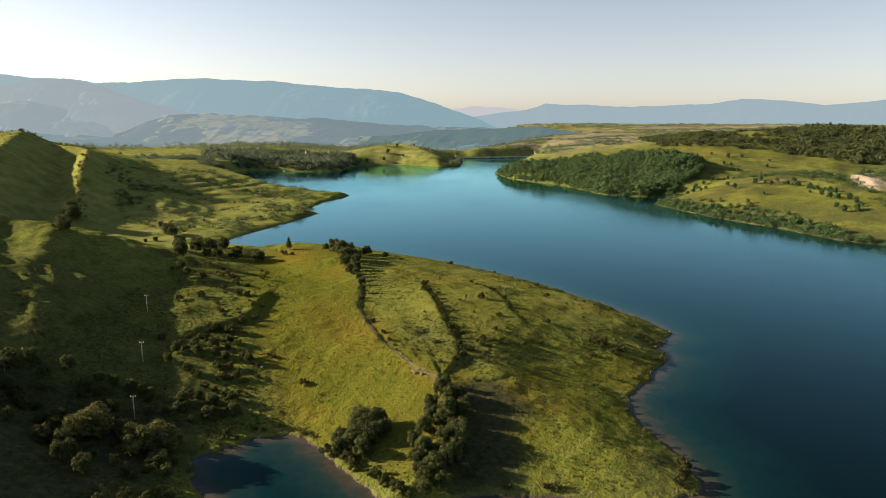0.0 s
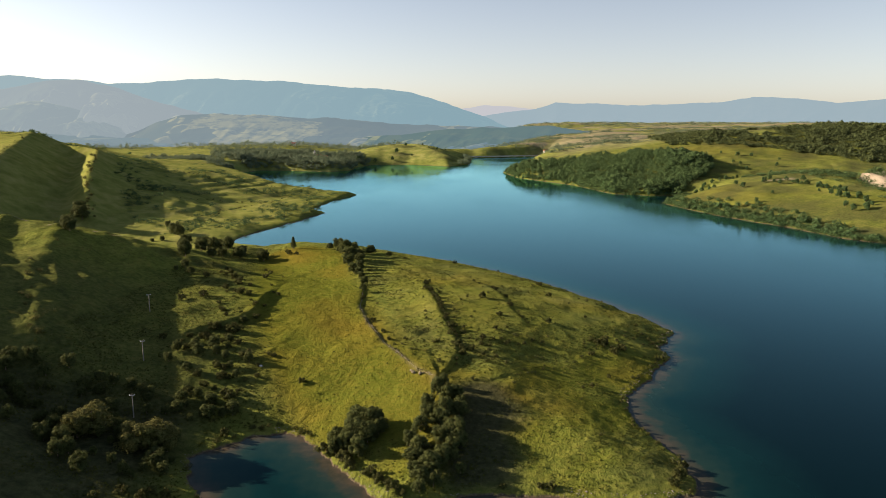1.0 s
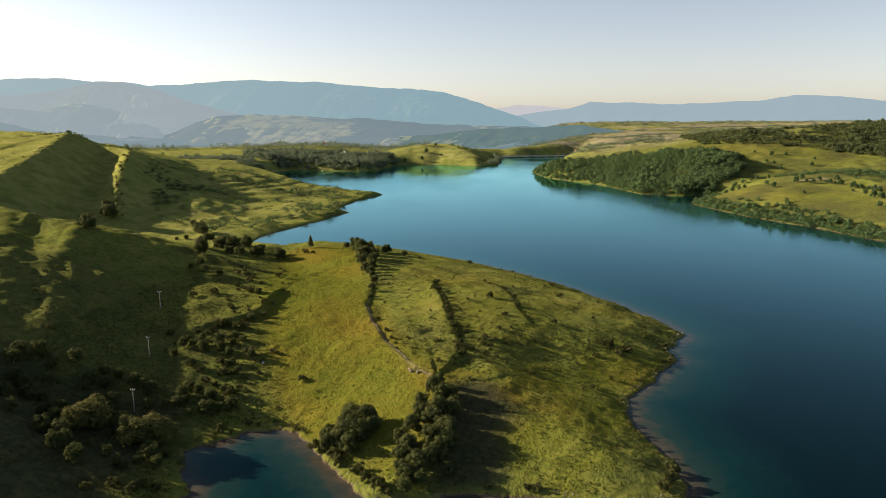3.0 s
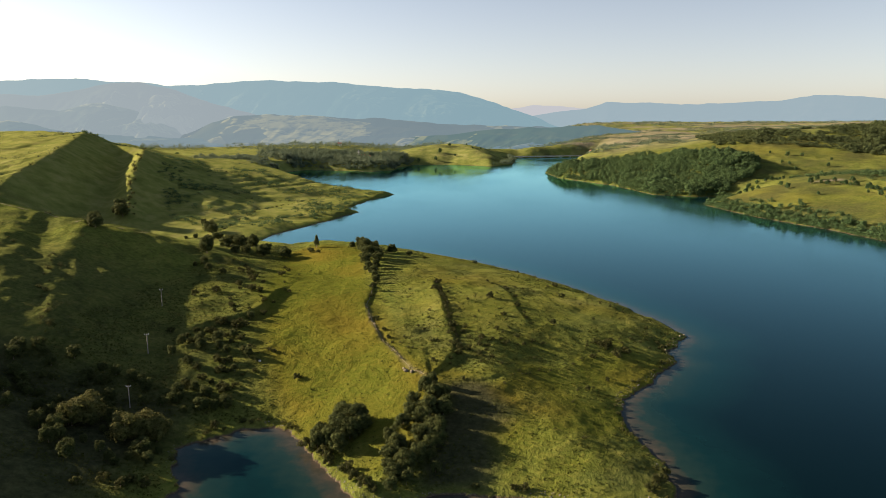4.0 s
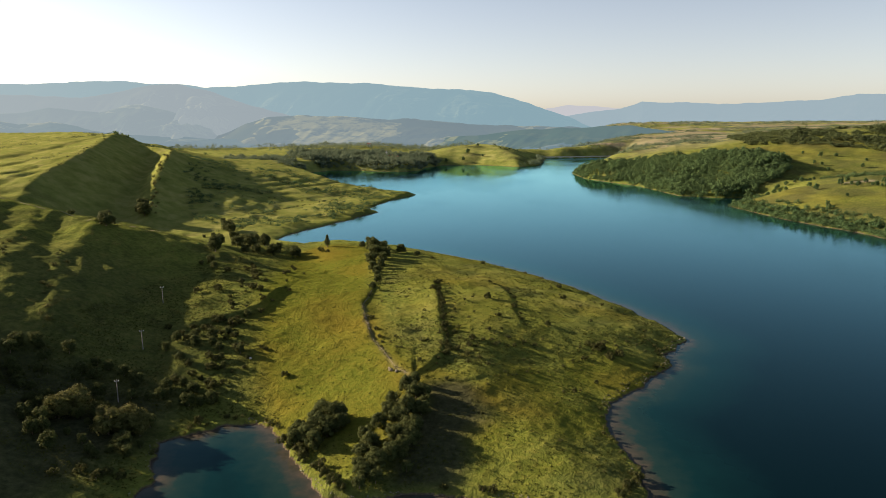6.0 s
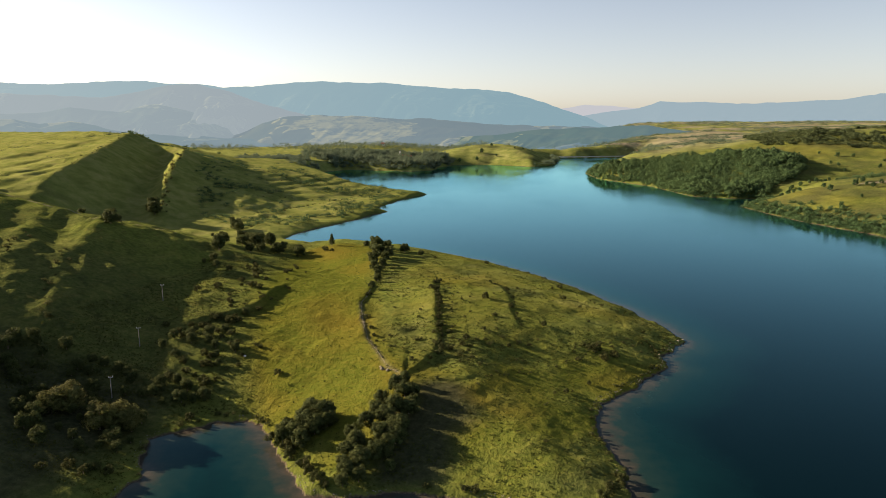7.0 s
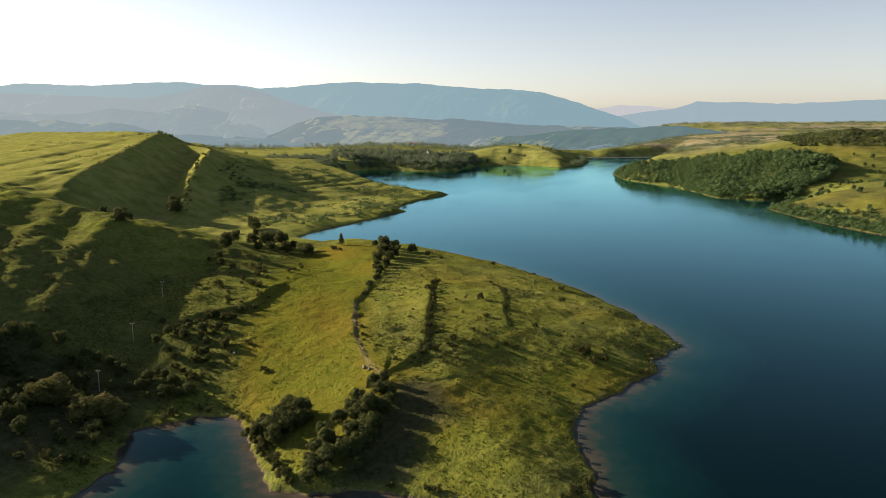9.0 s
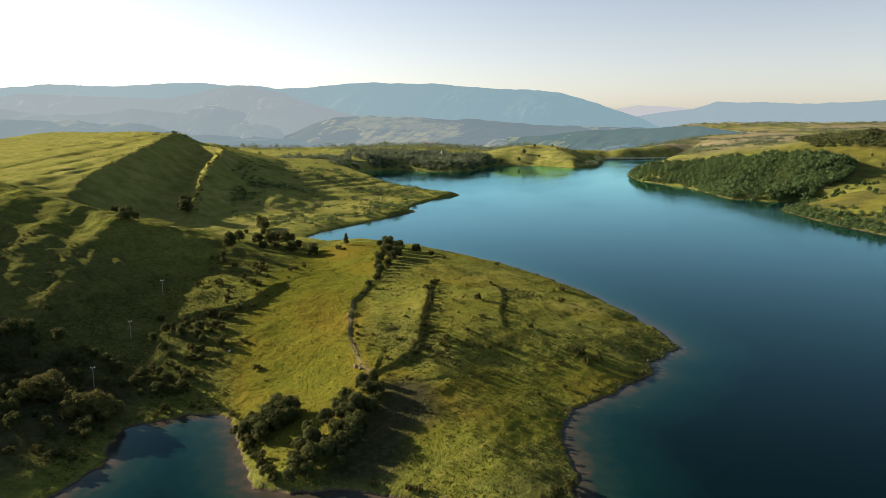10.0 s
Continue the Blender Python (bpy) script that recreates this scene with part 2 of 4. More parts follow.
class Nodes:
    """Short hand for building node trees."""

    def __init__(self, nt):
        self.nt = nt

    def node(self, kind, **vals):
        n = self.nt.nodes.new(kind)
        for k, v in vals.items():
            n.inputs[k].default_value = v
        return n

    def link(self, a, b):
        self.nt.links.new(a, b)

    def coords(self):
        return self.nt.nodes.new("ShaderNodeNewGeometry").outputs["Position"]

    def noise(self, vec, scale, detail=4.0, rough=0.55):
        n = self.node("ShaderNodeTexNoise", Scale=scale, Detail=detail, Roughness=rough)
        self.link(vec, n.inputs["Vector"])
        return n.outputs["Fac"]

    def ramp(self, fac, stops):
        n = self.nt.nodes.new("ShaderNodeValToRGB")
        el = n.color_ramp.elements
        while len(el) < len(stops):
            el.new(0.5)
        for e, (p, c) in zip(el, stops):
            e.position, e.color = p, (*c, 1) if len(c) == 3 else c
        self.link(fac, n.inputs["Fac"])
        return n.outputs["Color"]

    def span(self, val, a, b, lo=0.0, hi=1.0):
        n = self.node("ShaderNodeMapRange")
        for k, v in zip(("From Min", "From Max", "To Min", "To Max"), (a, b, lo, hi)):
            n.inputs[k].default_value = v
        self.link(val, n.inputs["Value"])
        return n.outputs["Result"]

    def mix(self, fac, a, b):
        n = self.nt.nodes.new("ShaderNodeMix")
        n.data_type = "RGBA"
        for sock, v in ((n.inputs["Factor"], fac), (n.inputs["A"], a), (n.inputs["B"], b)):
            if sock.name == "Factor":
                sock = n.inputs[0]
            elif sock.name == "A":
                sock = n.inputs[6]
            else:
                sock = n.inputs[7]
            if isinstance(v, (int, float)):
                sock.default_value = v
            elif isinstance(v, tuple):
                sock.default_value = (*v, 1)
            else:
                self.link(v, sock)
        return n.outputs[2]

    def math(self, op, a, b=0.0):
        n = self.nt.nodes.new("ShaderNodeMath")
        n.operation = op
        for i, v in enumerate((a, b)):
            if isinstance(v, (int, float)):
                n.inputs[i].default_value = v
            else:
                self.link(v, n.inputs[i])
        return n.outputs[0]

    def attr(self, name):
        n = self.nt.nodes.new("ShaderNodeAttribute")
        n.attribute_name = name
        return n.outputs["Fac"]

    def bump(self, h, bsdf, strength, distance):
        n = self.node("ShaderNodeBump", Strength=strength, Distance=distance)
        self.link(h, n.inputs["Height"])
        self.link(n.outputs[0], bsdf.inputs["Normal"])


def ground_material():
    m, nt, b = material("grassland")
    g = Nodes(nt)
    p = g.coords()
    big, mid = g.noise(p, 0.012, 4), g.noise(p, 0.06, 5, 0.6)
    fine, tiny = g.noise(p, 0.45, 5, 0.65), g.noise(p, 1.6, 3, 0.6)
    rough = g.ramp(mid, [(0.3, (0.062, 0.086, 0.02)), (0.5, (0.106, 0.13, 0.027)), (0.7, (0.158, 0.166, 0.04))])
    tuft = g.ramp(fine, [(0.36, (0.045, 0.058, 0.014)), (0.5, (0.11, 0.125, 0.026)), (0.66, (0.175, 0.172, 0.042))])
    grass = g.mix(0.45, rough, tuft)
    patch = g.noise(p, 0.16, 4, 0.6)
    grass = g.mix(g.span(patch, 0.53, 0.68, 0, 0.6), grass, (0.052, 0.064, 0.016))
    grass = g.mix(g.span(patch, 0.3, 0.42, 0.6, 0), grass, (0.16, 0.148, 0.035))
    lush = g.ramp(fine, [(0.3, (0.06, 0.076, 0.011)), (0.5, (0.085, 0.097, 0.014)), (0.72, (0.118, 0.116, 0.02))])
    lush = g.mix(g.span(big, 0.45, 0.62, 0, 0.6), lush, (0.13, 0.092, 0.016))
    col = g.mix(g.attr("meadow"), grass, lush)
    # pale dry grass, also the tone that paints haze over the headland
    dry = g.ramp(mid, [(0.3, (0.115, 0.14, 0.036)), (0.5, (0.182, 0.198, 0.055)), (0.72, (0.265, 0.26, 0.098))])
    col = g.mix(g.attr("dry"), col, dry)
    # dark neutral tones, also used for the shade painted through the scrub mask
    scrub = g.ramp(fine, [(0.3, (0.014, 0.016, 0.013)), (0.55, (0.030, 0.032, 0.023)), (0.75, (0.055, 0.054, 0.035))])
    col = g.mix(g.attr("scrub"), col, scrub)
    stone = g.ramp(tiny, [(0.3, (0.13, 0.11, 0.08)), (0.55, (0.22, 0.19, 0.15)), (0.75, (0.3, 0.27, 0.22))])
    col = g.mix(g.attr("bare"), col, stone)
    xyz = nt.nodes.new("ShaderNodeSeparateXYZ")
    g.link(p, xyz.inputs[0])
    z = xyz.outputs["Z"]
    zw = g.math("ADD", z, g.span(fine, 0.2, 0.8, -0.35, 0.35))
    beach = g.ramp(tiny, [(0.3, (0.05, 0.038, 0.026)), (0.6, (0.1, 0.08, 0.058)), (0.8, (0.18, 0.155, 0.12))])
    col = g.mix(g.span(zw, 0.15, 0.55, 1, 0), col, beach)
    bed = g.ramp(g.span(z, -16, 0, 0, 1), [(0.0, (0.0008, 0.011, 0.015)), (0.5, (0.001, 0.015, 0.02)), (0.74, (0.004, 0.05, 0.047)),
                                           (0.9, (0.02, 0.066, 0.05)), (0.965, (0.075, 0.06, 0.044)), (1.0, (0.08, 0.06, 0.044))])
    col = g.mix(g.span(z, -0.12, 0.02, 1, 0), col, bed)
    g.link(col, b.inputs["Base Color"])
    b.inputs["Roughness"].default_value = 0.9
    b.inputs["Specular IOR Level"].default_value = 0.0
    hb = g.math("ADD", g.math("MULTIPLY", fine, 1.0), g.math("MULTIPLY", tiny, 0.35))
    g.bump(hb, b, 1.0, 0.95)
    return m


def water_material():
    """Lake water: sky in the surface, below it the colour that its depth gives."""
    m, nt, b = material("lake water")
    g = Nodes(nt)
    nt.nodes.remove(b)
    out = nt.nodes["Material Output"]
    p = g.coords()
    st = nt.nodes.new("ShaderNodeVectorMath")
    st.operation = "MULTIPLY"
    st.inputs[1].default_value = (1.0, 0.45, 1.0)
    g.link(p, st.inputs[0])
    streak = g.noise(st.outputs[0], 0.007, 5, 0.62)
    ripple = g.noise(p, 0.7, 3, 0.6)
    gl = g.node("ShaderNodeBsdfGlossy", Color=(0.44, 0.89, 1.0, 1))
    g.link(g.span(streak, 0.35, 0.65, 0.03, 0.16), gl.inputs["Roughness"])
    bump = g.node("ShaderNodeBump", Strength=0.12, Distance=0.2)
    g.link(ripple, bump.inputs["Height"])
    g.link(bump.outputs[0], gl.inputs["Normal"])
    depth = g.math("ADD", g.attr("depth"), g.span(g.noise(p, 0.25, 3), 0.3, 0.7, -0.35, 0.35))
    col = g.ramp(g.span(depth, 0, 16), [(0.0, (0.05, 0.042, 0.032)), (0.035, (0.03, 0.031, 0.024)), (0.08, (0.009, 0.023, 0.021)),
                                        (0.18, (0.002, 0.015, 0.017)), (0.4, (0.0008, 0.0056, 0.0082)), (1.0, (0.0006, 0.004, 0.0064))])
    body = g.node("ShaderNodeBsdfDiffuse")
    g.link(col, body.inputs["Color"])
    fr = g.node("ShaderNodeFresnel", IOR=1.33)
    gloss = g.math("POWER", g.span(fr.outputs[0], 0.036, 0.66, 0.0, 1.0), 1.36)
    mix2 = nt.nodes.new("ShaderNodeMixShader")
    g.link(gloss, mix2.inputs["Fac"])
    g.link(body.outputs[0], mix2.inputs[1])
    g.link(gl.outputs[0], mix2.inputs[2])
    g.link(mix2.outputs[0], out.inputs["Surface"])
    return m


def backdrop_material(name, glow, land, light, share):
    """Far hills: their own colour mixed with emitted glow that stands in for haze."""
    m, nt, b = material(name)
    g = Nodes(nt)
    p = g.coords()
    n1, n2 = g.noise(p, 0.0042, 7, 0.62), g.noise(p, 0.018, 6, 0.68)
    cell = nt.nodes.new("ShaderNodeTexVoronoi")
    cell.inputs["Scale"].default_value = 0.011
    g.link(p, cell.inputs["Vector"])
    sown = nt.nodes.new("ShaderNodeSeparateColor")
    g.link(cell.outputs["Color"], sown.inputs[0])
    open_land = g.math("ADD", g.attr("fields"), g.span(sown.outputs[0], 0, 1, -0.28, 0.28))
    open_land = g.math("ADD", open_land, g.span(n1, 0.3, 0.7, -0.2, 0.2))
    col = g.mix(g.span(open_land, 0.5, 0.62), land, light)
    col = g.mix(g.span(n2, 0.47, 0.6, 0, 0.85), col, land)
    col = g.mix(g.span(sown.outputs[1], 0.4, 1, 0, 0.35), col, tuple(0.45 * v for v in light))
    g.link(col, b.inputs["Base Color"])
    b.inputs["Roughness"].default_value = 1.0
    b.inputs["Specular IOR Level"].default_value = 0.0
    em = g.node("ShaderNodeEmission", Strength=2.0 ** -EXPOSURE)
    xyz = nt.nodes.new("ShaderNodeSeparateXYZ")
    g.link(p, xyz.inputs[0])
    # haze glow painted brighter on the side towards the sun
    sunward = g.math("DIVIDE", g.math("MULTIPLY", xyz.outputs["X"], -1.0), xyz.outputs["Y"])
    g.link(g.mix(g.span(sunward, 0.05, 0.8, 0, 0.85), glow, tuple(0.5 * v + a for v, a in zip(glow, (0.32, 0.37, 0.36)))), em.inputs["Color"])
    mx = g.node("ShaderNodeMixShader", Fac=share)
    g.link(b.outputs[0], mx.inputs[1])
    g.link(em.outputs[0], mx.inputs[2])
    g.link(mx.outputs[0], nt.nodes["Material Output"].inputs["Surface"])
    return m


def leaf_material(name, dark, light, tint=(0.1, 0.11, 0.03)):
    m, nt, b = material(name)
    g = Nodes(nt)
    geo = nt.nodes.new("ShaderNodeNewGeometry")
    info = nt.nodes.new("ShaderNodeObjectInfo")
    n = g.noise(g.coords(), 0.9, 3)
    isl = g.mix(geo.outputs["Random Per Island"], dark, light)
    col = g.mix(g.span(n, 0.35, 0.7, 0, 0.6), isl, tint)
    col = g.mix(g.math("MULTIPLY", info.outputs["Random"], 0.35), col, dark)
    g.link(col, b.inputs["Base Color"])
    b.inputs["Roughness"].default_value = 0.75
    b.inputs["Specular IOR Level"].default_value = 0.03
    back = g.node("ShaderNodeBsdfTranslucent")
    g.link(g.mix(0.3, col, tint), back.inputs["Color"])
    both = g.node("ShaderNodeMixShader", Fac=0.3)
    g.link(b.outputs[0], both.inputs[1])
    g.link(back.outputs[0], both.inputs[2])
    g.link(both.outputs[0], nt.nodes["Material Output"].inputs["Surface"])
    return m


def plain_material(name, col, col2, scale, rough=0.85, bump=0.0, dist=0.02):
    m, nt, b = material(name)
    g = Nodes(nt)
    p = g.coords()
    n = g.noise(p, scale, 5, 0.6)
    n2 = g.noise(p, scale * 7, 3)
    c = g.mix(g.span(n, 0.3, 0.7), col, col2)
    c = g.mix(g.span(n2, 0.55, 0.8, 0, 0.35), c, tuple(v * 0.5 for v in col))
    g.link(c, b.inputs["Base Color"])
    b.inputs["Roughness"].default_value = rough
    if bump:
        g.bump(n2, b, bump, dist)
    return m


MAT_GROUND = ground_material()
MAT_WATER = water_material()
MAT_LEAF = leaf_material("broad leaves", (0.026, 0.04, 0.015), (0.084, 0.1, 0.031), (0.098, 0.102, 0.036))
MAT_BUSH = leaf_material("bush leaves", (0.026, 0.036, 0.012), (0.074, 0.08, 0.024), (0.085, 0.078, 0.028))
MAT_WOODS = leaf_material("woodland leaves", (0.028, 0.062, 0.028), (0.08, 0.126, 0.046), (0.088, 0.12, 0.048))
# lighter copy of the broad leaves: sunshine on the crowns put into the colour
MAT_SUNLIT_LEAF = leaf_material("leaves painted sunlit", (0.05, 0.06, 0.018), (0.12, 0.12, 0.04), (0.13, 0.12, 0.042))
# paler and bluer than the near leaves: distance haze put into the colour
MAT_HAZY_LEAF = leaf_material("haze-paled far leaves", (0.085, 0.122, 0.078), (0.125, 0.158, 0.094), (0.125, 0.15, 0.09))
MAT_SCRUB = leaf_material("dark scrub leaves", (0.036, 0.054, 0.023), (0.088, 0.108, 0.042), (0.095, 0.105, 0.042))
MAT_BARK = plain_material("bark", (0.1, 0.075, 0.05), (0.17, 0.13, 0.095), 3.0, 0.9, 0.5, 0.03)


# ---- ground: one sheet from under the camera to the horizon ----
def capsule(px, py, pts, wide, soft):
    d = line_dist(px, py, pts)[0]
    return np.clip((wide - d) / soft + 0.5, 0, 1)


def ground_zones(px, py, pz):
    """Shares of meadow, dry grass (plus painted haze), scrub (plus painted shade), bare earth."""
    n = fbm(px, py, 40, 4)
    wx, wy = px + 14 * fbm(px, py, 60, 3), py + 14 * fbm(px + 500, py, 60, 3)
    meadow = capsule(px, py, [(-100, 475), (-66, 330), (-38, 262), (-20, 232)], 30, 14)
    meadow = np.maximum(meadow, np.clip((px + 40) / 30, 0, 1) * np.clip((560 - py) / 60, 0, 1) * np.clip(0.5 + 0.9 * fbm(px + 70, py, 26, 3), 0, 0.85))
    meadow = np.maximum(meadow, 0.5 * capsule(wx, wy, [(430, 1300), (620, 1230)], 80, 90))
    meadow = np.maximum(meadow, 0.45 * capsule(wx, wy, [(340, 880), (430, 740), (620, 620)], 55, 80))
    meadow = np.maximum(meadow, 0.75 * np.clip((-470 + 0.45 * (py - 720) - px) / 30, 0, 1) * np.clip((1400 - py) / 200, 0, 1))
    dry = np.clip((py - 1350) / 350, 0, 1) * np.clip((px + 60) / 150, 0, 1) * (0.65 + 0.35 * n)
    dry = np.maximum(dry, 0.9 * capsule(px, py, [(-130, 1760), (-60, 1760), (0, 1770), (10, 1860)], 85, 40))
    meadow = np.maximum(meadow, 0.6 * np.clip((-170 - px) / 60, 0, 1) * np.clip((py - 560) / 120, 0, 1) * np.clip((1300 - py) / 200, 0, 1))
    # paler tone towards the upper pasture
    dry = np.maximum(dry, 0.3 * np.clip((px + 30) / 20, 0, 1) * np.clip((py - 270) / 110, 0, 1) * np.clip((560 - py) / 60, 0, 1) * np.clip(0.8 + 0.6 * n, 0.2, 1))
    dry = np.maximum(dry, 0.5 * np.clip((py - 1130) / 150, 0, 1) * np.clip((100 - px) / 80, 0, 1) * np.clip(0.8 + 0.5 * n, 0, 1))
    # headland and hill pasture lightened: haze in front of it put into the colour
    dry = np.maximum(dry, 0.7 * np.clip((-150 - px) / 60, 0, 1) * np.clip((py - 480) / 120, 0, 1))
    dry = np.maximum(dry, 0.12 * capsule(wx, wy, [(400, 1310), (640, 1220), (520, 1050), (420, 860), (560, 640)], 90, 120))
    dry = np.maximum(dry, 0.3 * np.clip(n, 0, 1) * np.clip((py - 700) / 800, 0, 1))
    scrub = np.clip(0.2 + 0.9 * fbm(px + 200, py, 28, 4), 0, 1) * (0.38 + 0.25 * np.clip((py - 420) / 200, 0, 1))
    scrub = scrub * (1 - meadow) * (1 - 0.75 * np.clip((-150 - px) / 60, 0, 1) * np.clip((py - 520) / 100, 0, 1))
    shrubland = np.clip((px - 560) / 200, 0, 1) * np.clip((py - 1250) / 150, 0, 1) * np.clip((2000 - py) / 250, 0, 1)
    scrub = np.maximum(scrub, 0.9 * shrubland)
    scrub = np.maximum(scrub, 0.55 * np.clip((px - 230) / 80, 0, 1) * np.clip(0.6 + n, 0, 1) * np.clip((1500 - py) / 200, 0, 1))
    # scrub of the west bank and hillside, deepened to paint in their shade
    scrub = np.maximum(scrub, 0.78 * np.clip((-70 - px) / 20, 0, 1) * np.clip((265 - py) / 45, 0, 1))
    scrub = np.maximum(scrub, 0.4 * np.clip((-76 - px) / 20, 0, 1) * np.clip((360 - py) / 90, 0, 1))
    scrub = np.maximum(scrub, 0.42 * np.clip((-118 - px) / 25, 0, 1) * np.clip((375 - py) / 60, 0, 1))
    # cast shadow of the south hedge painted on the ground through the scrub mask
    scrub = np.maximum(scrub, 0.8 * capsule(wx, wy, [(12, 236), (17, 212), (16, 188)], 11, 9))
    bare = capsule(px, py, [(170, 2150), (270, 2140)], 18, 16)
    bare = np.maximum(bare, 0.7 * np.clip((px - 120) / 150, 0, 1) * np.clip((py - 1400) / 250, 0, 1) * np.clip(0.6 + 0.9 * fbm(px, py, 160, 3), 0, 1))
    bare = np.maximum(bare, 0.7 * capsule(px, py, [(-300, 400), (-262, 397), (-242, 402), (-226, 410)], 1.6, 1.4))
    bare = np.maximum(bare, 0.7 * capsule(wx, wy, [(402, 893), (430, 882)], 4, 4))
    bare = np.maximum(bare, capsule(px, py, [(528, 884), (512, 845), (498, 790)], 14, 7))
    bare = np.maximum(bare, 0.2 * capsule(px, py, WALL_LINE[4:], 1.2, 1.2))
    bare = np.maximum(bare, 0.8 * capsule(px, py, [(-216, 374), (-204, 400), (-190, 425)], 1.3, 1.2))
    return meadow, np.clip(dry, 0, 1), np.clip(scrub, 0, 1), np.clip(bare, 0, 1)


def sheet(name, verts, rows, cols, mat, closed):
    """A mesh of quads over a grid of rows by cols of points."""
    me = bpy.data.meshes.new(name)
    i, j = np.meshgrid(np.arange(rows - 1), np.arange(cols if closed else cols - 1), indexing="ij")
    k = (j + 1) % cols
    quads = np.stack([i * cols + j, (i + 1) * cols + j, (i + 1) * cols + k, i * cols + k], -1).reshape(-1, 4)
    me.vertices.add(len(verts))
    me.vertices.foreach_set("co", np.asarray(verts, np.float32).ravel())
    me.loops.add(quads.size)
    me.loops.foreach_set("vertex_index", quads.astype(np.int32).ravel())
    me.polygons.add(len(quads))
    me.polygons.foreach_set("loop_start", np.arange(0, quads.size, 4, dtype=np.int32))
    me.polygons.foreach_set("use_smooth", np.ones(len(quads), bool))
    me.materials.append(mat)
    me.update(calc_edges=True)
    return new(name, me)


def build_ground():
    az = np.radians(np.concatenate([np.linspace(-54, 41, 540), np.linspace(41, 306, 90)[1:-1]]))
    rad = np.concatenate([[1.0, 30, 60, 85], np.geomspace(105, 1100, 600), np.geomspace(1105, 4850, 230)])
    r, a = np.meshgrid(rad, az, indexing="ij")
    px, py = (40 + r * np.sin(a)).ravel(), (r * np.cos(a)).ravel()
    pz = height(px, py)
    ob = sheet("ground", np.stack([px, py, pz], -1), len(rad), len(az), MAT_GROUND, True)
    for key, val in zip(("meadow", "dry", "scrub", "bare"), ground_zones(px, py, pz)):
        at = ob.data.attributes.new(key, "FLOAT", "POINT")
        at.data.foreach_set("value", val.astype(np.float32))
    return tagged(ob, "rolling green grassland sloping down to the lake shore", "ground", kind="structure")


build_ground()


def build_water():
    az = np.radians(np.concatenate([np.linspace(-54, 41, 300), np.linspace(41, 306, 46)[1:-1]]))
    rad = np.concatenate([[1.0, 30, 60, 85], np.geomspace(105, 2250, 330)])
    r, a = np.meshgrid(rad, az, indexing="ij")
    px, py = 40 + r * np.sin(a), r * np.cos(a)
    deep = -height(px, py)
    i, j = np.meshgrid(np.arange(len(rad) - 1), np.arange(len(az)), indexing="ij")
    k = (j + 1) % len(az)
    n = len(az)
    quads = np.stack([i * n + j, (i + 1) * n + j, (i + 1) * n + k, i * n + k], -1).reshape(-1, 4)[:, ::-1]
    wet = (deep.ravel()[quads] > -1.5).any(1) & (lake_dist(px, py).ravel()[quads] < 40).any(1)
    used, flat = np.unique(quads[wet], return_inverse=True)
    verts = np.stack([px.ravel(), py.ravel(), np.zeros(px.size)], -1)[used]
    me = bpy.data.meshes.new("water")
    faces = flat.reshape(-1, 4).astype(np.int32)
    me.vertices.add(len(verts))
    me.vertices.foreach_set("co", verts.astype(np.float32).ravel())
    me.loops.add(faces.size)
    me.loops.foreach_set("vertex_index", faces.ravel())
    me.polygons.add(len(faces))
    me.polygons.foreach_set("loop_start", np.arange(0, faces.size, 4, dtype=np.int32))
    me.materials.append(MAT_WATER)
    me.update(calc_edges=True)
    at = me.attributes.new("depth", "FLOAT", "POINT")
    at.data.foreach_set("value", np.maximum(deep.ravel()[used], 0).astype(np.float32))
    return tagged(new("water", me), "calm blue-green lake water reflecting the pale sky", "water", kind="structure")


build_water()


# ---- far ranges: (degrees clockwise from +y, degrees above the level) along each skyline ----
EYE_MID = (43.0, 4.0, 105.3)
RANGE_BACK = [(-75, 2.4), (-60, 2.6), (-52, 2.2), (-45.8, 2.23), (-42.4, 2.6), (-38.8, 2.53), (-34.1, 2.86), (-31.9, 2.9), (-30.2, 2.7), (-28.5, 2.77),
              (-26.5, 2.48), (-23.8, 2.65), (-21.5, 2.9), (-19, 3.06), (-16, 2.94), (-14.1, 2.95), (-11.9, 2.76), (-10.2, 2.6), (-5.9, 2.42),
              (-4, 2.15), (-2.3, 1.7), (0.4, 0.8), (3.1, -0.07), (5, -0.6)]
RANGE_MID = [(-75, 1.6), (-55, 1.5), (-46, 1.5), (-43.8, 2.0), (-38.8, 1.8), (-35, 1.7), (-33, 2.0), (-30.4, 2.66), (-28.4, 2.72), (-26.4, 2.3), (-24.4, 1.6), (-21.8, 0.8),
             (-19.8, 0.3), (-16.6, 0.1), (-13.3, -0.2), (-8, -0.5), (1, -0.7), (6, -0.9)]
RANGE_SPUR = [(-75, 0.9), (-55, 0.9), (-46, 0.95), (-43, 0.6), (-41, 0.5), (-39.1, 0.55), (-37, 1.0), (-35.6, 0.75), (-33.9, 0.65), (-32.4, 1.1), (-31.1, 1.2), (-29.4, 0.8), (-26.9, 0.1), (-25, -0.5), (-23.1, -1.1), (-20.5, -1.8)]
RANGE_FIELD = [(-27, -1.4), (-25.4, -1.0), (-23.6, -0.2), (-22, 0.28), (-19.5, 0.44), (-16.9, 0.36), (-14.5, 0.24), (-13, 0.1), (-11, 0.16), (-8.5, 0.0), (-6, -0.3), (-3, -0.38), (-1.4, -0.48), (2, -0.5), (6, -0.8)]
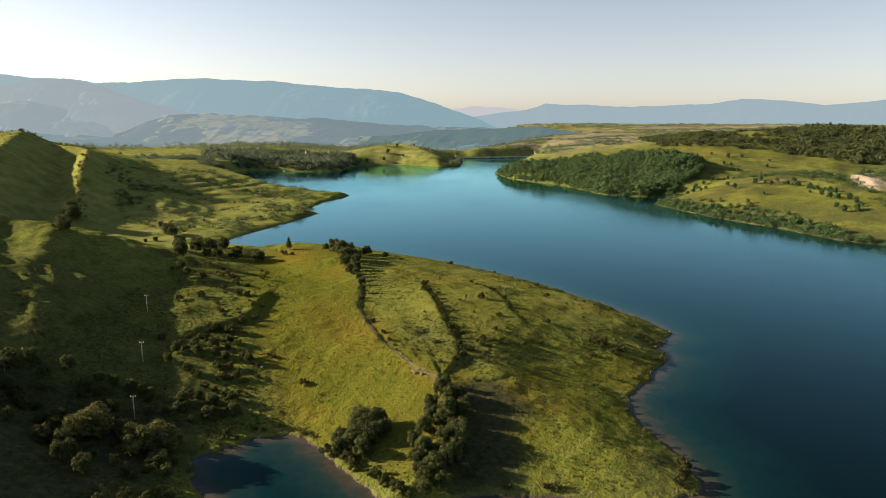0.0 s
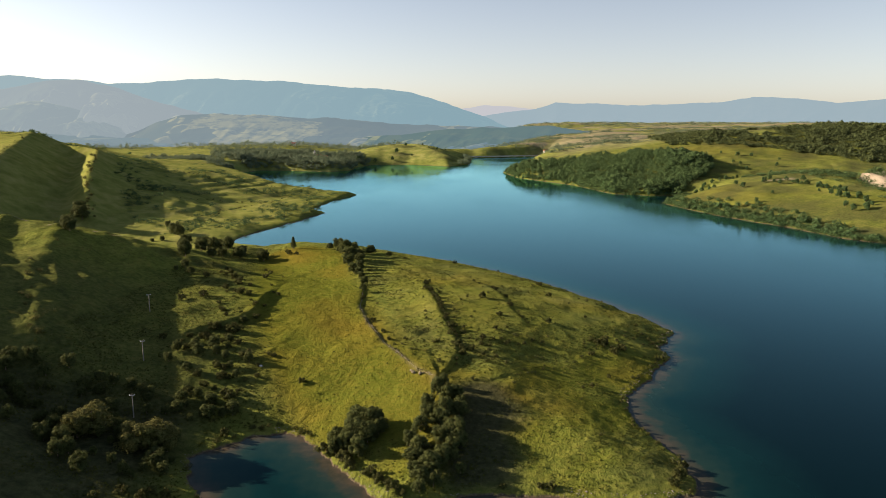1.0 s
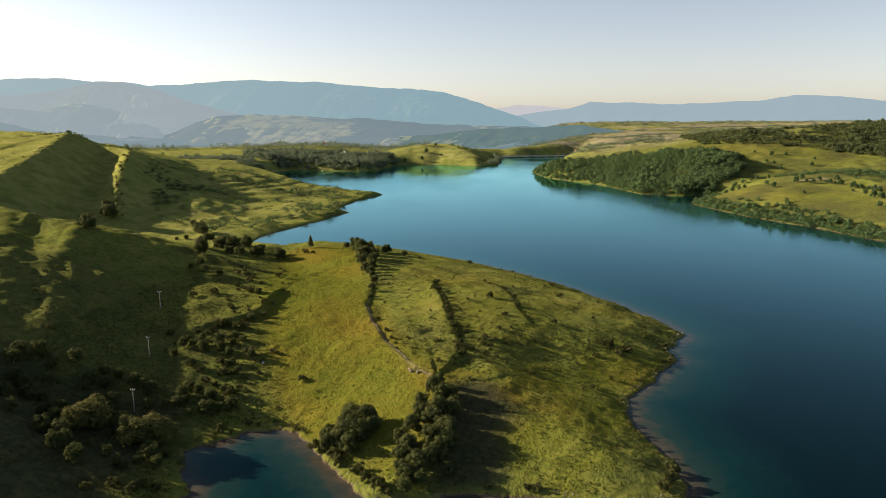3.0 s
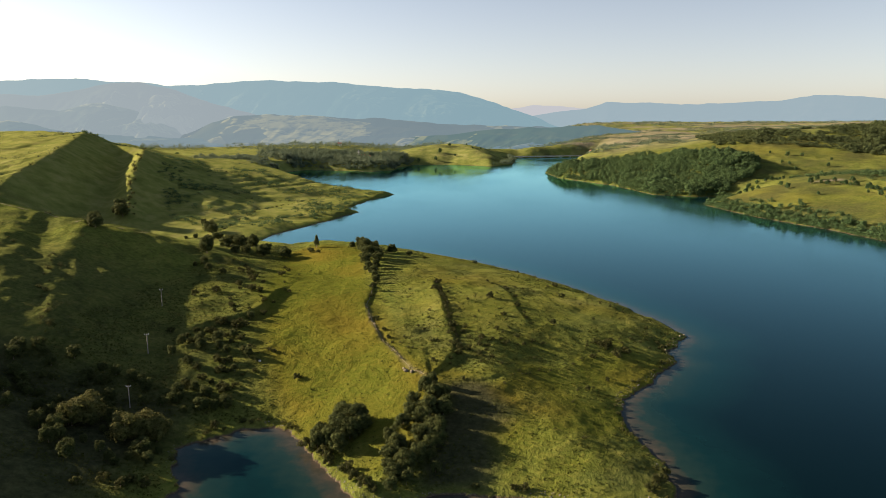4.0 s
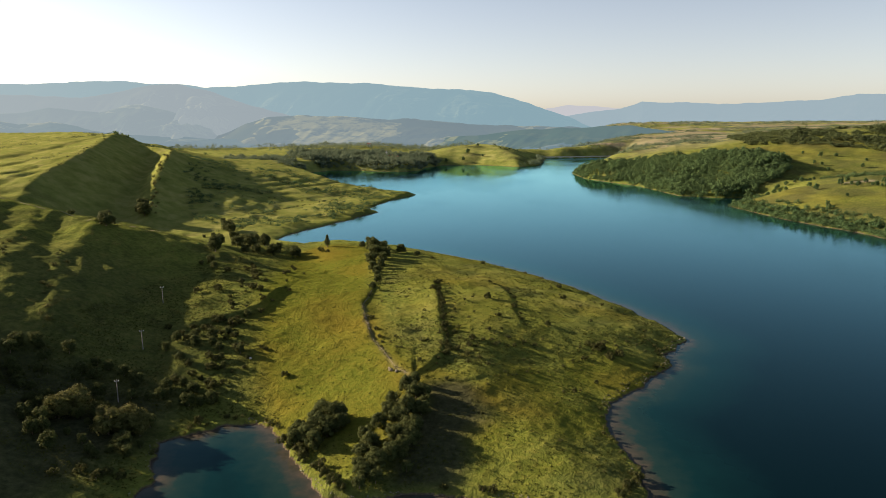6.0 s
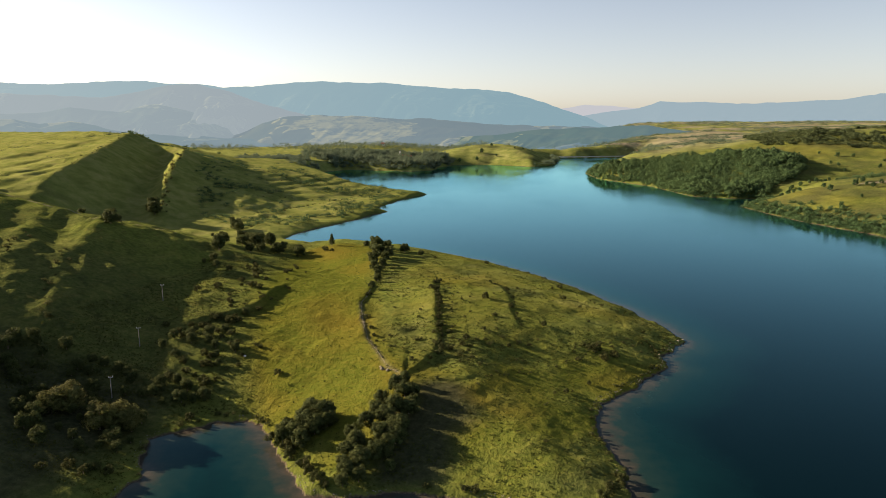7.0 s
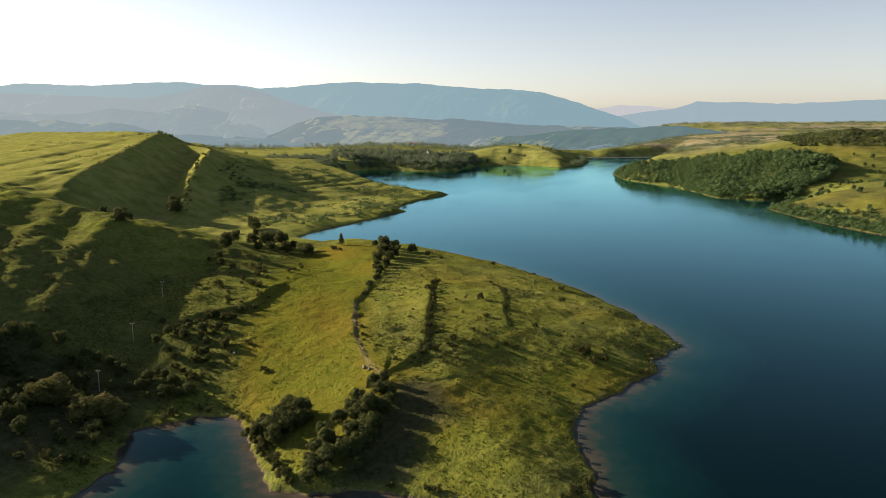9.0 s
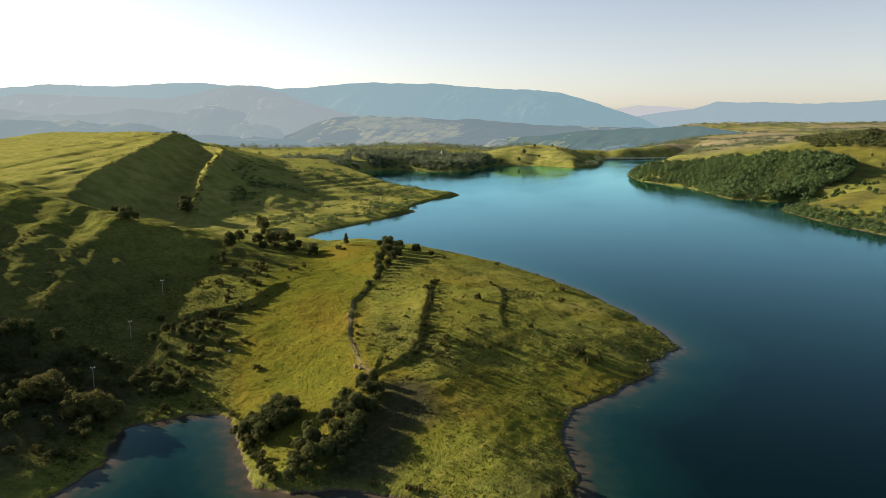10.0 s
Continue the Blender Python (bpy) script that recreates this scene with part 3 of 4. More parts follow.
RANGE_LOW = [(-75, 0.3), (-55, 0.3), (-46, 0.2), (-44, 0.15), (-42, 0.0), (-40.5, 0.2), (-39, -0.25), (-37.1, 0.05), (-35.5, -0.3), (-33.5, -0.85), (-30, -1.05), (-27, -1.3), (-24, -1.4),
             (-18, -1.6), (-12, -1.6), (-6, -1.4), (0, -1.1), (6, -1.0)]
RANGE_DAM = [(-10, -1.7), (-8.5, -1.45), (-6, -1.2), (-4.4, -1.05), (-3, -0.9), (-1.4, -0.72), (0, -0.75), (1.6, -0.58), (3, -0.6), (5, -0.42), (7, -0.4), (9, -0.7), (12, -1.2)]
RANGE_RIGHT = [(1, 0.2), (4.5, 0.75), (6, 0.89), (7.6, 1.38), (9, 1.3), (10.9, 1.35), (13.1, 1.18), (16.5, 1.27), (20.1, 1.4), (22.1, 1.77), (24.8, 1.67),
               (27.7, 1.3), (29.8, 1.45), (31.7, 1.66), (36, 1.5), (45, 1.2), (60, 1.0), (80, 0.8)]
RANGE_FAINT = [(-3, 0.4), (-0.3, 0.85), (1.9, 1.17), (4.2, 1.08), (6, 0.89), (9, 0.5), (12, 0.2)]


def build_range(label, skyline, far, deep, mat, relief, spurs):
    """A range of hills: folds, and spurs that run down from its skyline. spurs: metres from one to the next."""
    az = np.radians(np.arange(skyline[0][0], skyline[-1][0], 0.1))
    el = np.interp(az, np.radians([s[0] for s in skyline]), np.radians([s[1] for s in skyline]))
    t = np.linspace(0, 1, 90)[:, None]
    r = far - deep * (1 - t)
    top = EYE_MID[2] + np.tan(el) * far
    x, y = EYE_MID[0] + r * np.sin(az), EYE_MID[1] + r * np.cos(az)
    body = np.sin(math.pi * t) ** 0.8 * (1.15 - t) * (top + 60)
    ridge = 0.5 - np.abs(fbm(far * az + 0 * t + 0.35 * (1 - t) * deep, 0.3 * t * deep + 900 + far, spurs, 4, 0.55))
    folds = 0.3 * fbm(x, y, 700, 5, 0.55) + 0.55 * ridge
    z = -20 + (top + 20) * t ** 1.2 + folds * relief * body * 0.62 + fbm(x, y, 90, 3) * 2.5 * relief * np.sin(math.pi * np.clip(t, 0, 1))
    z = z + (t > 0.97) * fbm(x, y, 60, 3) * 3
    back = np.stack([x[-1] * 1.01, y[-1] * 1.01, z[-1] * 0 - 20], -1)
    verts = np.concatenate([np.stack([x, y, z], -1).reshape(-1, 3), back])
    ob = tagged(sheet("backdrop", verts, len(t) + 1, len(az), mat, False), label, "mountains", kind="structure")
    share = np.clip(0.5 + 1.3 * fbm(x, y, 420, 4), 0, 1) * np.clip(0.35 + 1.6 * (ridge - 0.1), 0, 1)
    deg = np.degrees(az)
    share = share + 1.1 * np.clip(1.2 - np.hypot((deg + 17.5) / 5.5, (t - 0.86) / 0.2), 0, 1) + 1.2 * np.clip(1.15 - np.hypot((deg + 14.6 - 9 * (t - 0.6)) / 2.2, (t - 0.62) / 0.34), 0, 1) if skyline is RANGE_FIELD else share
    at = ob.data.attributes.new("fields", "FLOAT", "POINT")
    at.data.foreach_set("value", np.concatenate([np.clip(share, 0, 1).ravel(), np.zeros(len(az))]).astype(np.float32))
    return ob


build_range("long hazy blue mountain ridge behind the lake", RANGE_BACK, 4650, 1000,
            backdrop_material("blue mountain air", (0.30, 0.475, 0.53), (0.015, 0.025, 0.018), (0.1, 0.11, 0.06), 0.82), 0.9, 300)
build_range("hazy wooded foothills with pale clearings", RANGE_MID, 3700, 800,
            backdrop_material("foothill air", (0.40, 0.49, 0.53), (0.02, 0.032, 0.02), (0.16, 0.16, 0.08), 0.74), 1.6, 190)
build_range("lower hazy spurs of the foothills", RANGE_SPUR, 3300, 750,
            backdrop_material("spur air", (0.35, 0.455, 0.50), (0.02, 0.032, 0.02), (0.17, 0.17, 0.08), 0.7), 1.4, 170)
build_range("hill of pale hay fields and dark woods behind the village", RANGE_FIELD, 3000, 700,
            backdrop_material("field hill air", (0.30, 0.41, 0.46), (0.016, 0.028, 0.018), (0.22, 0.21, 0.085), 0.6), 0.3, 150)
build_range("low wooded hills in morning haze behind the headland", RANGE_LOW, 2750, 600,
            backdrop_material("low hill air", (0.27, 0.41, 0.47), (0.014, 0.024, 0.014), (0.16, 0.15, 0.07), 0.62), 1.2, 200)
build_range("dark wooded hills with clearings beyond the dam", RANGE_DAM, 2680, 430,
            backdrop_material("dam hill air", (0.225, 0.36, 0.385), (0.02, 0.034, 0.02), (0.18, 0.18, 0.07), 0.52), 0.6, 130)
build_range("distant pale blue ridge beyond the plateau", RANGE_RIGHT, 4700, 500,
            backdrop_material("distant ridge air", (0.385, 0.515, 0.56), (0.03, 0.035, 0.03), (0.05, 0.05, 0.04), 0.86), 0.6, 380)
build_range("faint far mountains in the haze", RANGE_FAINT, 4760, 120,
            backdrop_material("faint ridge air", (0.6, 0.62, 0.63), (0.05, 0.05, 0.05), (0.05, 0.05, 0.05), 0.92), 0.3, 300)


# ---- plants ----
MAT_TUFT = leaf_material("grass tussocks", (0.028, 0.036, 0.007), (0.07, 0.076, 0.014), (0.06, 0.066, 0.012))
rng = np.random.RandomState(11)


def ground_z(x, y):
    return float(height(np.array([x]), np.array([y]))[0])


def mesh_from(name, verts, faces, mats, index=None, smooth=False):
    me = bpy.data.meshes.new(name)
    verts, faces = np.asarray(verts, np.float32), np.asarray(faces, np.int32)
    k = faces.shape[1]
    me.vertices.add(len(verts))
    me.vertices.foreach_set("co", verts.ravel())
    me.loops.add(faces.size)
    me.loops.foreach_set("vertex_index", faces.ravel())
    me.polygons.add(len(faces))
    me.polygons.foreach_set("loop_start", np.arange(0, faces.size, k, dtype=np.int32))
    me.polygons.foreach_set("use_smooth", np.full(len(faces), smooth))
    for m in mats:
        me.materials.append(m)
    if index is not None:
        me.polygons.foreach_set("material_index", np.asarray(index, np.int32))
    me.update(calc_edges=True)
    return me


def leaf_cloud(centres, radii, count, size, rs, lift=0.25):
    """Leaf sprays as small bent quads on lumpy shells: count on each of the given balls (x, y, z radii)."""
    n = len(centres) * count
    c, r = np.repeat(centres, count, 0), np.repeat(radii, count, 0)
    d = rs.normal(size=(n, 3))
    d[:, 2] += lift
    d /= np.linalg.norm(d, axis=1)[:, None]
    p = c + d * r * (0.62 + 0.5 * rs.rand(n, 1) ** 1.4)
    nrm = d / r
    nrm /= np.linalg.norm(nrm, axis=1)[:, None]
    nrm = nrm + rs.normal(size=(n, 3)) * 0.24
    nrm /= np.linalg.norm(nrm, axis=1)[:, None]
    u = np.cross(nrm, rs.normal(size=(n, 3)))
    u /= np.linalg.norm(u, axis=1)[:, None]
    v = np.cross(nrm, u)
    s = (np.repeat(size, count)[:, None] if np.ndim(size) else size) * (0.6 + 0.8 * rs.rand(n, 1))
    quad = np.stack([p + u * s, p + v * s * 0.75 - nrm * s * 0.25, p - u * s, p - v * s * 0.75 - nrm * s * 0.25], 1).reshape(-1, 3)
    return quad, np.arange(4 * n).reshape(-1, 4)


def tube(bm, pts, r0, r1, sides=6):
    rings = []
    for i, p in enumerate(pts):
        a, b = pts[max(i - 1, 0)], pts[min(i + 1, len(pts) - 1)]
        w = (Vector(b) - Vector(a)).normalized()
        u = w.orthogonal().normalized()
        v = w.cross(u)
        r = r0 + (r1 - r0) * i / (len(pts) - 1)
        rings.append([bm.verts.new(Vector(p) + (u * math.cos(t) + v * math.sin(t)) * r) for t in (2 * math.pi * k / sides for k in range(sides))])
    for a, b in zip(rings, rings[1:]):
        for k in range(sides):
            bm.faces.new((a[k], a[(k + 1) % sides], b[(k + 1) % sides], b[k]))
    bm.faces.new(rings[-1])


def part(name, me, parent, label=""):
    ob = new(name, me)
    ob.parent = parent
    return tagged(ob, label)


def bm_mesh(name, bm, mat):
    me = bpy.data.meshes.new(name)
    bm.normal_update()
    bm.to_mesh(me)
    bm.free()
    me.materials.append(mat)
    return me


def plant(kind, seed, h, wide, base, lobes, count, leaf, mat, name):
    """A tree or bush as an Empty with its trunk and crown. h: height, wide: crown's radius, base: where the crown begins."""
    rs = np.random.RandomState(seed)
    top = new(name)
    bm = bmesh.new()
    bend = rs.normal(size=2) * 0.04 * h
    stem = [(bend[0] * t * t, bend[1] * t * t, h * 0.8 * t - 0.4 * (t == 0)) for t in (0, 0.25, 0.5, 0.75, 1.0)]
    tube(bm, stem, 0.03 * h, 0.008 * h)
    centres, radii = [], []
    for i in range(lobes):
        f = (i + 0.5) / lobes
        a = i * 2.4 + rs.rand()
        z = base + (h - base) * (0.12 + 0.72 * f)
        if kind == "tall":
            out = wide * 0.42 * (1 - f) * rs.rand()
            r = wide * (1.0 - 0.75 * f) * 0.8
            rz = (h - base) * 0.16
        else:
            env = math.sqrt(max(0.05, 1 - (2 * (0.12 + 0.72 * f) - 0.85) ** 2))
            out = wide * env * (0.34 + 0.56 * rs.rand())
            r = wide * (0.27 + 0.24 * rs.rand())
            rz = r * (0.75 + 0.3 * rs.rand())
        c = (math.cos(a) * out, math.sin(a) * out, min(z, h - rz * 0.8))
        centres.append(c)
        radii.append((r, r, rz))
        s = stem[2] if c[2] > h * 0.5 else stem[1]
        if i % 2 == 0:
            mid = ((s[0] + c[0]) / 2, (s[1] + c[1]) / 2, (s[2] + c[2]) / 2 + 0.04 * h)
            tube(bm, [s, mid, c], 0.012 * h, 0.004 * h, 4)
    part("trunk", bm_mesh("trunk", bm, MAT_BARK), top)
    q, f = leaf_cloud(np.array(centres), np.array(radii), count, leaf, rs)
    part("crown", mesh_from("crown", q, f, [mat]), top)
    return top


def scatter(kinds, spots, label, category, group, turn=0.0):
    """Copies of the kinds at (x, y, height) spots."""
    out = []
    for i, (x, y, h) in enumerate(spots):
        src, nominal = kinds[rng.randint(len(kinds))]
        s = h / nominal * (0.95 + 0.1 * rng.rand())
        sxy = s * (0.88 + 0.3 * rng.rand())
        m = pose(x, y, ground_z(x, y) - 0.05, 0, 0, 360 * rng.rand()) @ Matrix.Diagonal((sxy, sxy, s, 1))
        out.append(tagged(copy_thing(src, m), label, category, group))
    return out


def drop(kinds):
    """Takes the first pieces away once their copies stand."""
    for src, _ in kinds:
        for o in (*src.children_recursive, src):
            bpy.data.objects.remove(o)


BROAD = [(plant("broad", 20 + i, 8.0, 3.7, 0.9, 19, 190, 0.27, MAT_LEAF, "tree"), 8.0) for i in range(4)]
BUSH = [(plant("broad", 40 + i, 3.0, 2.1, 0.1, 9, 110, 0.2, MAT_BUSH, "bush"), 3.0) for i in range(4)]
SUNLIT = [(plant("broad", 80 + i, 8.0, 3.9, 0.9, 19, 190, 0.27, MAT_SUNLIT_LEAF, "tree"), 8.0) for i in range(2)]
TALL = [(plant("tall", 60, 9.0, 2.7, 0.8, 14, 150, 0.22, MAT_LEAF, "slender_tree"), 9.0)]
BELT = [(plant("broad", 70 + i, 8.0, 3.4, 0.8, 11, 60, 0.5, MAT_WOODS, "tree"), 8.0) for i in range(3)]

def along(pts, gap, jitter, lo, hi):
    """Spots (x, y, height) along a line."""
    out = []
    for a, b in zip(pts, pts[1:]):
        n = max(1, int(math.hypot(b[0] - a[0], b[1] - a[1]) / gap))
        for k in range(n):
            t = (k + rng.rand()) / n
            out.append((a[0] + t * (b[0] - a[0]) + jitter * rng.normal(), a[1] + t * (b[1] - a[1]) + jitter * rng.normal(), lo + (hi - lo) * rng.rand() ** 1.5))
    return out


HEDGE_NORTH = [(-84, 494, 5), (-79, 500, 8.5), (-69, 468, 10.5), (-62, 446, 9.7), (-61, 428, 7.5), (-55, 408, 7), (-44, 374, 5), (-42, 355, 4),
               (-64, 474, 8.8), (-73, 476, 6.4), (-57, 452, 8), (-55, 436, 7), (-52, 418, 6), (-50, 398, 5), (-47, 386, 4.5), (-66, 486, 8)]
scatter(BROAD, HEDGE_NORTH, "dark green hedgerow tree along the field boundary", "tree", "hedgerow trees on the crest")
scatter(BROAD, [(-54, 488, 7), (-40, 477, 4)], "lone round dark green tree on the grassy crest", "tree", "lone trees")
scatter(TALL, [(-111, 495, 10)], "slender pointed dark green tree on the grassy crest", "tree", "lone trees")
POND_CLUMP = [(-27, 219, 7.8), (-23, 217, 8.2), (-20.5, 218, 6.5), (-28, 215, 7.2), (-32, 211, 6.2), (-28, 206, 7.2), (-32, 206, 6.6), (-24, 202, 6.8), (-22, 209, 7.6),
              (-26, 211, 8), (-19, 213, 6)]
scatter(BROAD, POND_CLUMP, "dense dark green tree in the clump beside the inlet", "tree", "trees beside the inlet")
HEDGE_SOUTH = [(0, 232, 6.4), (2, 238, 5), (-3, 224, 5.6), (4, 229, 6), (-3, 217, 5.8), (1, 213, 6.4), (-5, 211, 5.4), (-8, 204, 5.2), (-5, 199, 6), (2, 204, 6.4),
               (-7, 195, 4.6), (-1, 191, 6.4), (-4, 186, 5), (-4, 182, 4.2), (0, 185, 5), (2, 195, 6.6), (3, 219, 6.4), (5, 210, 5.6), (5, 200, 5.6)]
HEDGE_SOUTH = [(x, y, h * 1.02) for x, y, h in HEDGE_SOUTH] + along([(7, 236), (8, 222), (7, 205), (5, 190)], 4.4, 1.2, 3.5, 7.5) + along([(-4, 208), (-4, 184)], 5, 1.2, 3, 5)
scatter(BROAD, HEDGE_SOUTH, "dark green hedgerow tree at the foot of the stone wall", "tree", "hedgerow trees by the wall")
BAY_TREES = [(-160, 470, 9), (-166, 462, 8), (-140, 462, 8.5), (-187, 521, 9), (-125, 466, 8), (-130, 478, 6), (-144, 470, 7.5), (-154, 482, 9), (-181, 527, 10.5), (-189, 530, 8.5), (-153, 446, 6.4), (-150, 457, 6.5),
             (-143, 480, 6), (-195, 549, 8), (-155, 406, 10), (-172, 447, 8), (-145, 380, 5), (-176, 534, 9), (-184, 540, 7), (-158, 412, 8), (-128, 470, 6)]
BAY_TREES = [(x, y, 1.05 * h) for x, y, h in BAY_TREES]
scatter(BROAD, BAY_TREES, "rounded green tree on the pasture above the bay", "tree", "trees above the bay")
SPUR_TREES = [(-206, 373, 8.6), (-208, 379, 7.5), (-203, 370, 7), (-218, 398, 6), (-338, 628, 15), (-332, 621, 13), (-345, 634, 10), (-243, 610, 12), (-237, 603, 9), (-262, 640, 7), (-354, 545, 7.6), (-221, 572, 7.2),
              (-218, 576, 6), (-250, 577, 3.2), (-242, 578, 4.7), (-279, 570, 3.4)]
scatter(BROAD, SPUR_TREES, "green tree on the shaded hillside", "tree", "hillside trees")
LEFT_TREES = [(-89, 202, 10), (-93, 199, 9.2), (-85, 204, 9), (-96, 200, 8), (-108, 204, 10.5), (-111, 200, 9.4), (-103, 200, 7), (-139, 225, 5.3), (-135, 224, 4.5),
              (-153, 231, 5), (-155, 235, 4.2), (-150, 227, 4), (-69, 219.5, 4.4), (-82, 206, 5)]
THICKET = [(x, y, 2.6 + 3.4 * rng.rand()) for x, y in zip(-152 + 76 * rng.rand(110), 176 + 62 * rng.rand(110)) if ground_z(x, y) > 1.0 and y > 190 - 0.5 * (x + 120)]
scatter(BROAD, THICKET, "dark leafy tree in the thicket on the shaded bank", "tree", "thicket on the west bank")
scatter(SUNLIT, [LEFT_TREES[i] for i in (0, 1, 2, 4, 5)], "leafy tree with a sunlit top on the dark bank", "tree", "trees on the west bank")
BUSHES = [(20, 343, 3.6), (27, 318, 1.8), (50, 316, 2.4), (59, 381, 2.3), (57, 409, 2.4), (80, 380, 1.3), (73, 303, 3.6), (81, 299, 3), (76, 294, 2.6), (65, 289, 1.8),
          (17, 280, 2.2), (13, 275, 2.2), (24, 299, 1.8), (18, 286, 2.6), (40, 293, 1.6), (36, 288, 1.4), (71, 336, 1.3), (97, 338, 1.2), (101, 320, 1.5), (60, 260, 1.7), (69, 271, 1.7),
          (-28, 468, 1.9), (-9, 374, 2.6), (-9, 352, 2.5), (6, 483, 2.6), (19, 500, 1.3), (36, 470, 1.6)]
scatter(BUSH, BUSHES, "low dark bush on the rough pasture", "bush", "bushes on the pasture")
BUSHES_SHORE = [(76, 199, 3), (72.5, 192, 3.2), (70, 188, 2.8), (34, 186, 2.4), (31, 186, 1.8), (20, 186, 1.8), (-35, 207, 4), (-29, 201, 3.6), (-26, 197, 3.2), (-19, 191, 3.6), (-16, 187, 3.2),
                (-12, 183, 2.8), (-85, 174, 2.6), (-79, 172, 3), (-78, 175, 2.6), (-74, 176, 2.6), (-90, 169, 2.3), (-71, 217, 3), (-9, 181, 2.4)]
FRINGE = along([(73.5, 186), (75.5, 206), (69.5, 229), (70, 257), (74, 265), (84, 278), (101, 304), (100, 318), (114, 340)], 3.0, 0.9, 0.6, 2.0)
FRINGE += along([(111, 354), (95, 388), (69, 432), (39, 473), (0, 514)], 11, 1.2, 0.6, 1.9)
FRINGE += along([(-64, 150), (-66, 184), (-76, 200), (-66, 222), (-52, 226), (-40, 216)], 3.5, 1.4, 1.0, 2.6)
scatter(BUSH, BUSHES_SHORE, "leafy bush overhanging the water's edge", "bush", "bushes along the shore")
BUSHES_LEFT = along([(-128, 400), (-112, 362), (-104, 330), (-98, 300)], 6, 3.5, 1.4, 3.6) + along([(-112, 420), (-96, 372), (-84, 330), (-80, 292)], 11, 4, 1.0, 2.8) + along([(-100, 300), (-92, 270), (-84, 246), (-78, 232)], 5, 4, 1.4, 3.4) + [(-92, 292, 3.6), (-78, 267, 3.6), (-92, 251, 2.6), (-83, 251, 3), (-77, 239, 3.8), (-72, 231, 3.2), (-118, 282, 2.6), (-104, 272, 2.4), (-101, 337, 3.2), (-118, 332, 3.4),
               (-127, 327, 3.4), (-52, 251, 2.2), (-101, 354, 2), (-128, 365, 2.8), (-80, 252, 2.2), (-102, 286, 2.5), (-108, 286, 2), (-98, 256, 1.9), (-85, 279, 2.4), (-111, 480, 3.4), (-104, 474, 2.4)]
HOLLOW_TREES = [(-107, 270, 4.5), (-101, 273, 4), (-94, 276, 5), (-89, 281, 3.6), (-86, 266, 4.2), (-76, 264, 4.4), (-97, 254, 3.6), (-107, 261, 4), (-78, 253, 3.4),
                (-98, 268, 4.6), (-91, 270, 3.8), (-82, 259, 3.2), (-103, 280, 3), (-90, 304, 3.4), (-139, 371, 4.2), (-148, 374, 3.4), (-72, 229, 5.5), (-75, 227, 4.2)]
scatter(BROAD, HOLLOW_TREES, "small bushy tree in the rough hollow", "tree", "trees in the hollow")
scatter(BUSH, BUSHES_LEFT, "scrubby bush in the rough hollow below the hill", "bush", "bushes in the hollow")


RIBS = along([(-457, 902), (-400, 770), (-361, 688), (-325, 625)], 9, 2.5, 2, 5) + along([(-551, 908), (-503, 800), (-468, 719), (-430, 590)], 16, 2, 1, 2.6) + along([(-226, 330), (-206, 284), (-182, 240)], 5, 2, 1, 2.8) + along([(-196, 322), (-176, 288), (-158, 258), (-146, 238)], 5, 1.5, 1, 3) + along([(-240, 330), (-222, 286), (-200, 246)], 6, 2.5, 1, 2.6)
ROW_WEST = along([(-10, 371), (-2, 334), (3, 305), (8, 285), (9, 270), (6, 258)], 3.2, 0.6, 1.0, 2.5)
ROW_EAST = along([(15, 400), (25, 387), (32, 360), (35, 330), (41, 308)], 5, 0.6, 0.8, 1.8)
ROW_WALL = along([(-45, 372), (-40, 345), (-37, 322), (-29, 300), (-18, 275)], 8, 0.8, 0.8, 2.0)
scatter(BUSH, ROW_WEST + ROW_EAST + ROW_WALL, "small bush in a low row across the pasture", "bush", "bushes in rows")
ROW_HOLLOW = along([(-96, 340), (-90, 318), (-95, 296), (-104, 284), (-112, 276)], 7, 1.5, 1.2, 2.8) + along([(-68, 278), (-72, 258), (-75, 240)], 6, 1.5, 1.0, 2.6)
scatter(BUSH, ROW_HOLLOW, "scrubby bush on a broken bank", "bush", "bushes in the hollow")
CLUMPS = [(16 + 15 * rng.normal(), 279 + 11 * rng.normal(), 1.0 + 1.6 * rng.rand()) for _ in range(44)] + [(73 + 5 * rng.normal(), 302 + 6 * rng.normal(), 0.9 + 1.8 * rng.rand()) for _ in range(22)]
CLUMPS += along([(28, 253), (43, 267), (57, 280), (66, 291), (71, 299)], 3.2, 0.7, 0.7, 1.6) + [(4 + 8 * rng.normal(), 330 + 25 * rng.normal(), 0.7 + 1.1 * rng.rand()) for _ in range(24)]
CLUMPS += [(95 + 9 * rng.normal(), 322 + 10 * rng.normal(), 0.7 + 1.0 * rng.rand()) for _ in range(24)] + [(60 + 22 * rng.normal(), 395 + 20 * rng.normal(), 0.6 + 1.2 * rng.rand()) for _ in range(30)]
LOOSE = [(-130 + 240 * rng.rand(), 195 + 230 * rng.rand(), 0.6 + 0.9 * rng.rand() ** 2) for _ in range(150)]
LOOSE = [p for p in LOOSE if ground_z(p[0], p[1]) > 0.8 and not (-75 < p[0] < -5 and abs(p[0] + 0.32 * (p[1] - 240) + 30) < 24)]

SHORE_BELT = along([(270, 905), (296, 795), (336, 705), (358, 635), (384, 606)], 3.4, 1.5, 4, 7.5) + along([(281, 903), (306, 795), (345, 708), (367, 638), (394, 609)], 3.8, 1.5, 5, 10) + along([(290, 895), (314, 800), (352, 714), (376, 645)], 5, 3, 6, 11) + along([(318, 860), (330, 800), (366, 722)], 7, 5, 5, 9)
